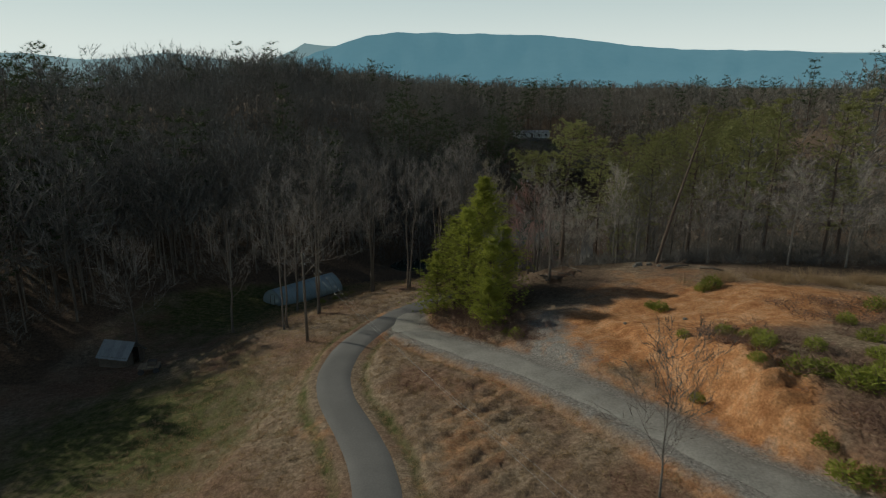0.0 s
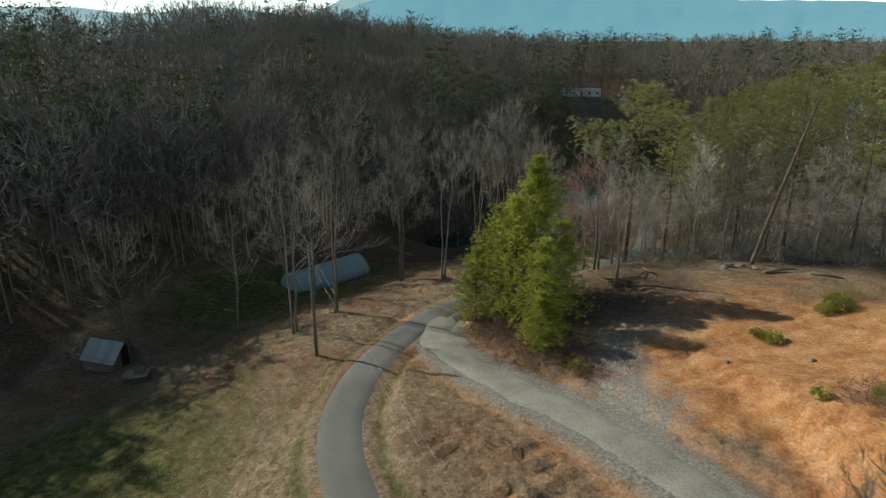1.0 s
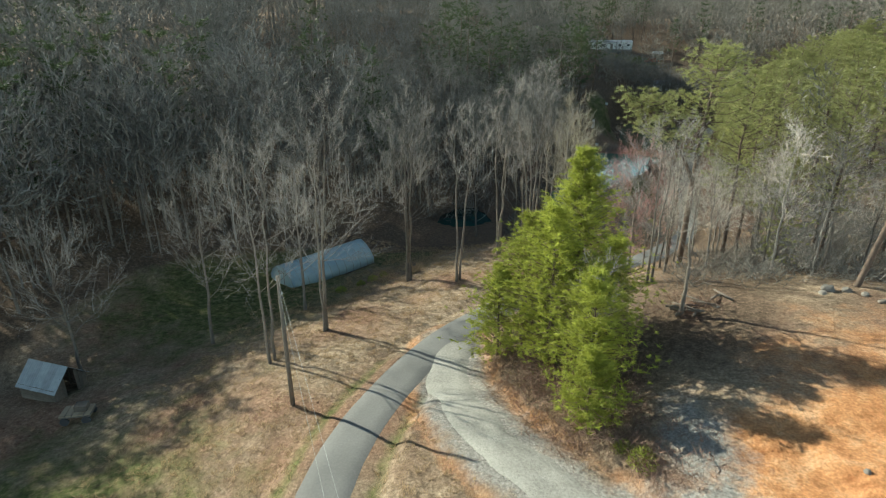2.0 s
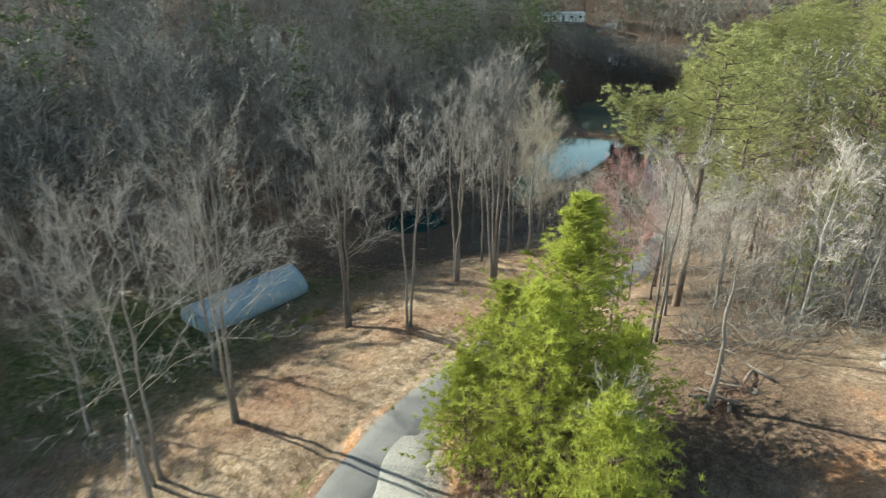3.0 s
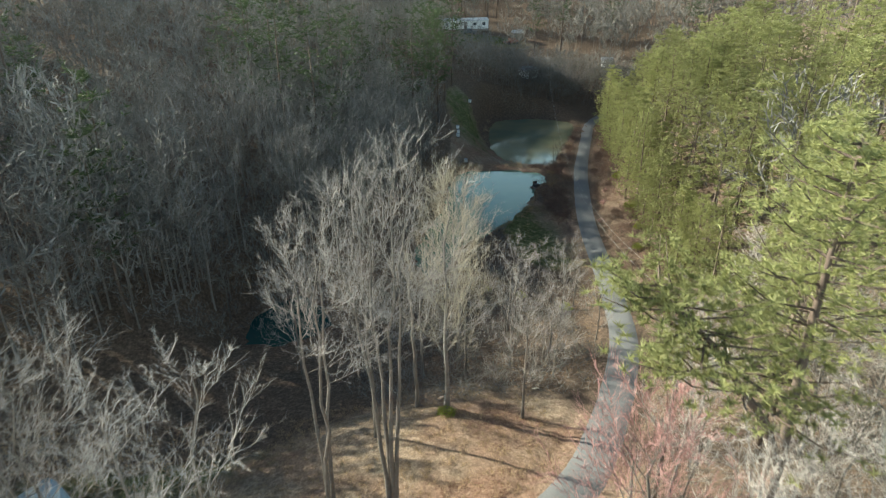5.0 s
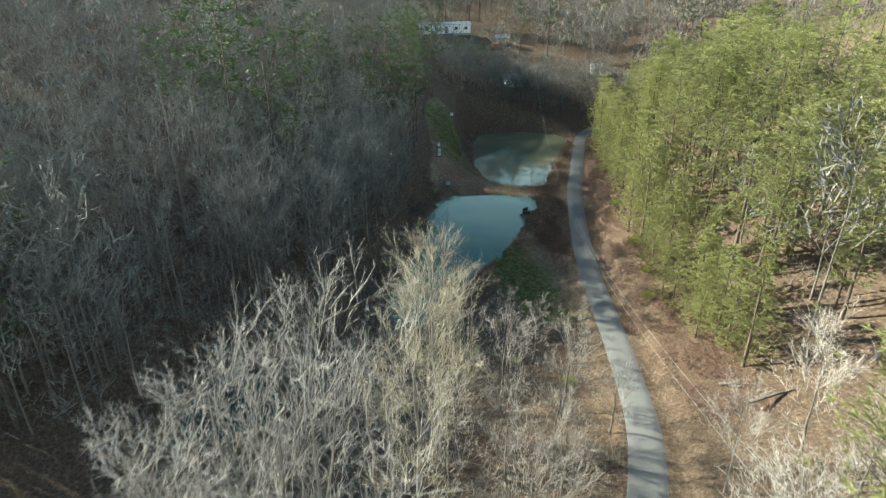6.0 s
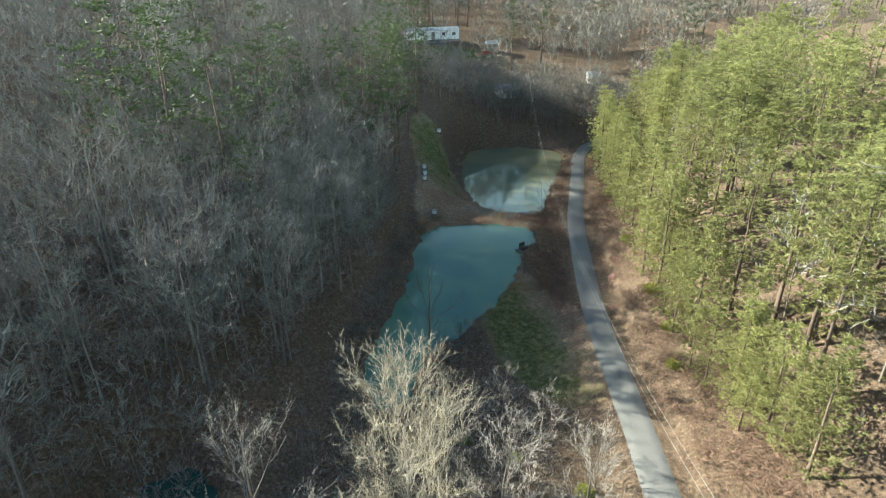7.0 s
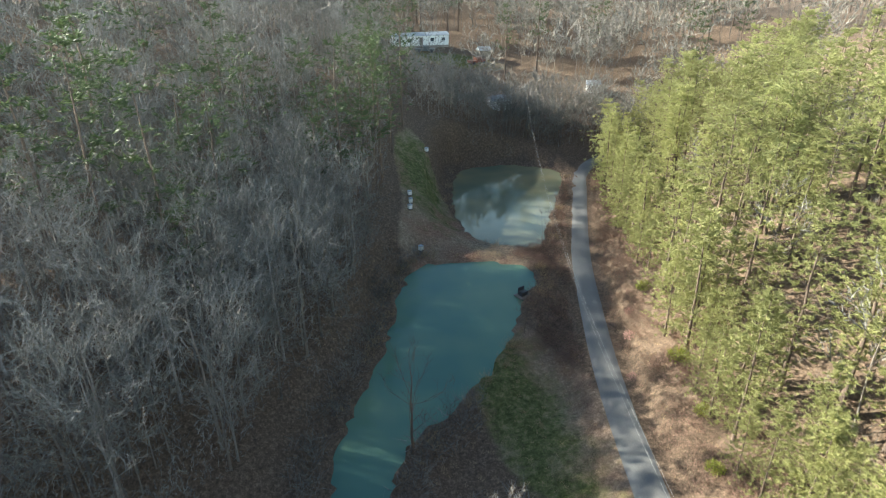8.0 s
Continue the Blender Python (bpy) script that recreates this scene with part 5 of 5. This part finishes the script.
def shrubs():
    """Small pines and evergreen bushes on the cut bank and round the clearing."""
    rng = random.Random(61)
    kits = []
    for k in range(4):
        stems = Geo()
        for s in range(7):
            a = 0.9 * s
            stems.tube([(0, 0, -0.1), (0.25 * math.cos(a), 0.25 * math.sin(a), 0.35), (0.5 * math.cos(a), 0.5 * math.sin(a), 0.75)], [0.02, 0.014, 0.006], 3)
        kits.append((stems.mesh("stems", M_BARK), bush_kit(440 + k, 420, 0.95, 0.75, 0.30, 0.075, 0.6).mesh("foliage", M_SHRUB)))
    spots = [(23.4, 51.4, 1.1), (22.4, 51.0, 0.8), (17.8, 47.9, 0.9), (17.2, 48.6, 0.6), (18.7, 38.3, 0.9), (19.5, 37.0, 0.8), (20.4, 37.6, 0.7), (18.9, 34.0, 0.8), (19.8, 35.2, 0.9), (19.7, 31.2, 1.3), (20.9, 31.0, 1.1),
             (21.5, 29.4, 1.3), (22.6, 29.0, 1.4), (24.0, 30.2, 1.2), (17.6, 32.0, 0.6), (18.6, 24.8, 1.1), (19.3, 24.0, 1.0), (18.3, 26.2, 0.7), (27.0, 38.8, 0.8), (26.0, 35.1, 0.9), (28.2, 36.2, 1.0), (32.5, 43.7, 1.1),
             (16.5, 39.6, 0.6), (14.9, 32.8, 0.6), (6.0, 46.8, 0.95), (5.3, 47.9, 0.6), (6.8, 95.4, 0.8), (24.8, 32.4, 0.9), (21.8, 33.6, 0.8)]
    for i, (x, y, s) in enumerate(spots):
        t = thing("shrub", stand(x, y, rng.uniform(0, 360)) @ Matrix.Diagonal((s, s * rng.uniform(0.85, 1.2), s * rng.uniform(0.8, 1.1), 1)), "low yellow-green evergreen shrub on bare clay", "shrub", "shrubs on the bank")
        part("stems", kits[i % 4][0], None, t), part("foliage", kits[i % 4][1], None, t)
    for i, (x, y, s) in enumerate(((-13.8, 82.2, 0.7), (-14.8, 81.0, 0.6), (-16.4, 78.9, 0.7), (-12.9, 83.5, 0.6))):
        t = thing("shrub", stand(x, y, 50 * i) @ Matrix.Scale(s, 4), "yellowish bush at the foot of the grassy slope", "shrub", "shrubs by the greenhouse")
        part("stems", kits[i % 4][0], None, t), part("foliage", kits[i % 4][1], None, t)
    for i, (x, y, s) in enumerate(((38.6, 146.5, 0.9), (40.2, 150.0, 0.7), (36.2, 141.0, 0.7))):
        t = thing("shrub", stand(x, y, 70 * i) @ Matrix.Scale(s, 4), "reddish leafy bush on the bank above the lane", "shrub", "bushes above the lane")
        part("stems", kits[i][0], None, t), part("foliage", bush_kit(460 + i, 260, 0.95, 0.75, 0.25, 0.06, 0.6), M_RED_TWIG, t)
    for i, (x, y, s) in enumerate(((40.0, 140.2, 1.3), (38.0, 133.0, 0.9), (43.0, 152.5, 1.1), (35.5, 127.5, 0.9), (19.0, 121.0, 0.8), (22.5, 116.0, 0.9), (16.0, 124.5, 0.7))):
        t = thing("shrub", stand(x, y, 40 * i) @ Matrix.Scale(s, 4), "yellow-green pine seedling among dry leaves", "shrub", "seedlings by the lane")
        part("stems", kits[i % 4][0], None, t), part("foliage", kits[i % 4][1], None, t)
    rough = bank_of([bush_kit(450 + k, 40, 0.45, 0.7, 0.5, 0.03, 0.7) for k in range(3)])
    near_bank = scatter(520, 9, 16.5, 30, 22, 41, lambda x, y, r: x > 17.3 - 0.22 * (y - 34) and abs(x - 20.5 + 0.2 * (y - 33)) < 2.6)
    near_bank += scatter(120, 10, 25, 36, 34, 46, lambda x, y, r: True)
    joined("bank_brush", M_BRUSH, rough, near_bank, "dry brown brush along the top of the clay bank")


shrubs()


def loose_things():
    rng = random.Random(71)
    for k, (x, y, s) in enumerate(((20.6, 62.6, 0.42), (21.6, 62.3, 0.3), (20.0, 62.0, 0.26), (22.4, 61.7, 0.25), (13.1, 60.6, 0.22), (18.6, 44.6, 0.18), (14.2, 45.2, 0.15))):
        bm = bmesh.new()
        bmesh.ops.create_icosphere(bm, subdivisions=2, radius=1.0)
        for v in bm.verts:
            v.co *= 1 + 0.28 * noise.noise(v.co * 1.6 + Vector((k, 0, 0)))
            v.co.z *= 0.7
        me = bpy.data.meshes.new("boulder")
        bm.to_mesh(me)
        bm.free()
        me.materials.append(M_STONE)
        tagged(new("boulder", me), "rough grey boulder on the clearing", "rock", "boulders in the clearing").matrix_world = pose(x, y, at(x, y) + 0.25 * s, 0, 0, 40 * k) @ Matrix.Scale(s, 4)
    for k in range(11):
        x, y, a, n = 12.2 + rng.uniform(-1.5, 1.8), 60.8 + rng.uniform(-1, 1), rng.uniform(0, 180), rng.uniform(1.2, 2.6)
        g = Geo().tube([(-n / 2, 0, 0.1), (0, 0.06, 0.16), (n / 2, 0, 0.12)], [0.09, 0.08, 0.05], 7, True)
        tagged(new("log", g.mesh("log", M_BARK, True)), "cut grey branch in a brush pile", "log", "brush pile").matrix_world = pose(x, y, at(x, y) + 0.1 * (k % 4), 0, 6 * (k % 3), a)
    for k, (x, y, n, a) in enumerate(((36, 107.2, 6.0, 8), (34.5, 109.5, 4.0, -14), (24.0, 61.0, 3.0, 20), (27, 59.5, 2.4, -30))):
        g = Geo().tube([(-n / 2, 0, 0.12), (0, 0.1, 0.16), (n / 2, 0, 0.1)], [0.14, 0.11, 0.06], 7, True)
        tagged(new("log", g.mesh("log", M_BARK, True)), "fallen trunk lying on the slope", "log", "fallen trunks").matrix_world = pose(x, y, at(x, y), 0, 0, a)
    # a small dark float with a seat at the pond's shore
    d = thing("pond_float", pose(31.7, 159.4, -11.9, 0, 0, 25), "small dark wooden float moored at the pond's shore", "float")
    for k in range(6):
        part("plank", Geo().box(pose(-0.75 + 0.3 * k, 0, 0.12), 0.27, 1.5, 0.06), M_PLANK, d)
    for sx in (-0.6, 0.6):
        part("barrel", Geo().tube([(sx, -0.7, 0.02), (sx, 0.7, 0.02)], [0.16, 0.16], 10, True), M_DARKMETAL, d)
    part("seat", Geo().box(pose(0, 0.1, 0.18), 0.9, 0.7, 0.5).box(pose(0, 0.42, 0.68), 0.9, 0.1, 0.45), M_DARKMETAL, d)
    part("gangway", Geo().tube([(0.6, 0.2, 0.2), (2.4, 0.5, 0.35)], [0.07, 0.07], 6, True), M_POLE, d)
    for k, (x, y) in enumerate(((21.9, 182.7), (22.1, 184.9), (21.5, 180.8), (21.6, 172.2), (27.5, 201.0))):
        h = thing("beehive", pose(x, y, at(x, y) - 0.03, 0, 0, 12 * k), "small white wooden hive box on the grass", "box", "white boxes by the ponds")
        part("stand", Geo().box(pose(0, 0, 0), 0.55, 0.55, 0.2), M_PLANK, h)
        part("body", Geo().box(pose(0, 0, 0.2), 0.5, 0.5, 0.55), M_SIDING, h)
        part("lid", Geo().box(pose(0, 0, 0.75), 0.56, 0.56, 0.08), M_TIN, h)


loose_things()


def pickup(x, y, turn, paint, label):
    t = thing("pickup_truck", pose(x, y, at(x, y), 0, 0, turn), label, "truck", "vehicles by the mobile home")
    body = Geo().box(pose(0, 0, 0.45), 5.0, 1.8, 0.55).box(pose(0.2, 0, 1.0), 1.7, 1.65, 0.65)
    part("body", body, paint, t)
    part("windscreen", Geo().box(pose(1.08, 0, 1.05), 0.06, 1.45, 0.5), M_GLASS, t)
    for sx in (-1.6, 1.6):
        for sy in (-0.85, 0.85):
            part("wheel", Geo().tube([(sx, sy - 0.11, 0.36), (sx, sy + 0.11, 0.36)], [0.36, 0.36], 12, True), M_DARKMETAL, t)


pickup(50.5, 257.0, 25, material("rust_red_paint", (0.22, 0.09, 0.06), rough=0.5), "old rust-red pickup parked on the lawn")
pickup(38.0, 262.0, -8, material("dark_grey_paint", (0.10, 0.11, 0.12), rough=0.4), "dark grey pickup parked in front of the mobile home")
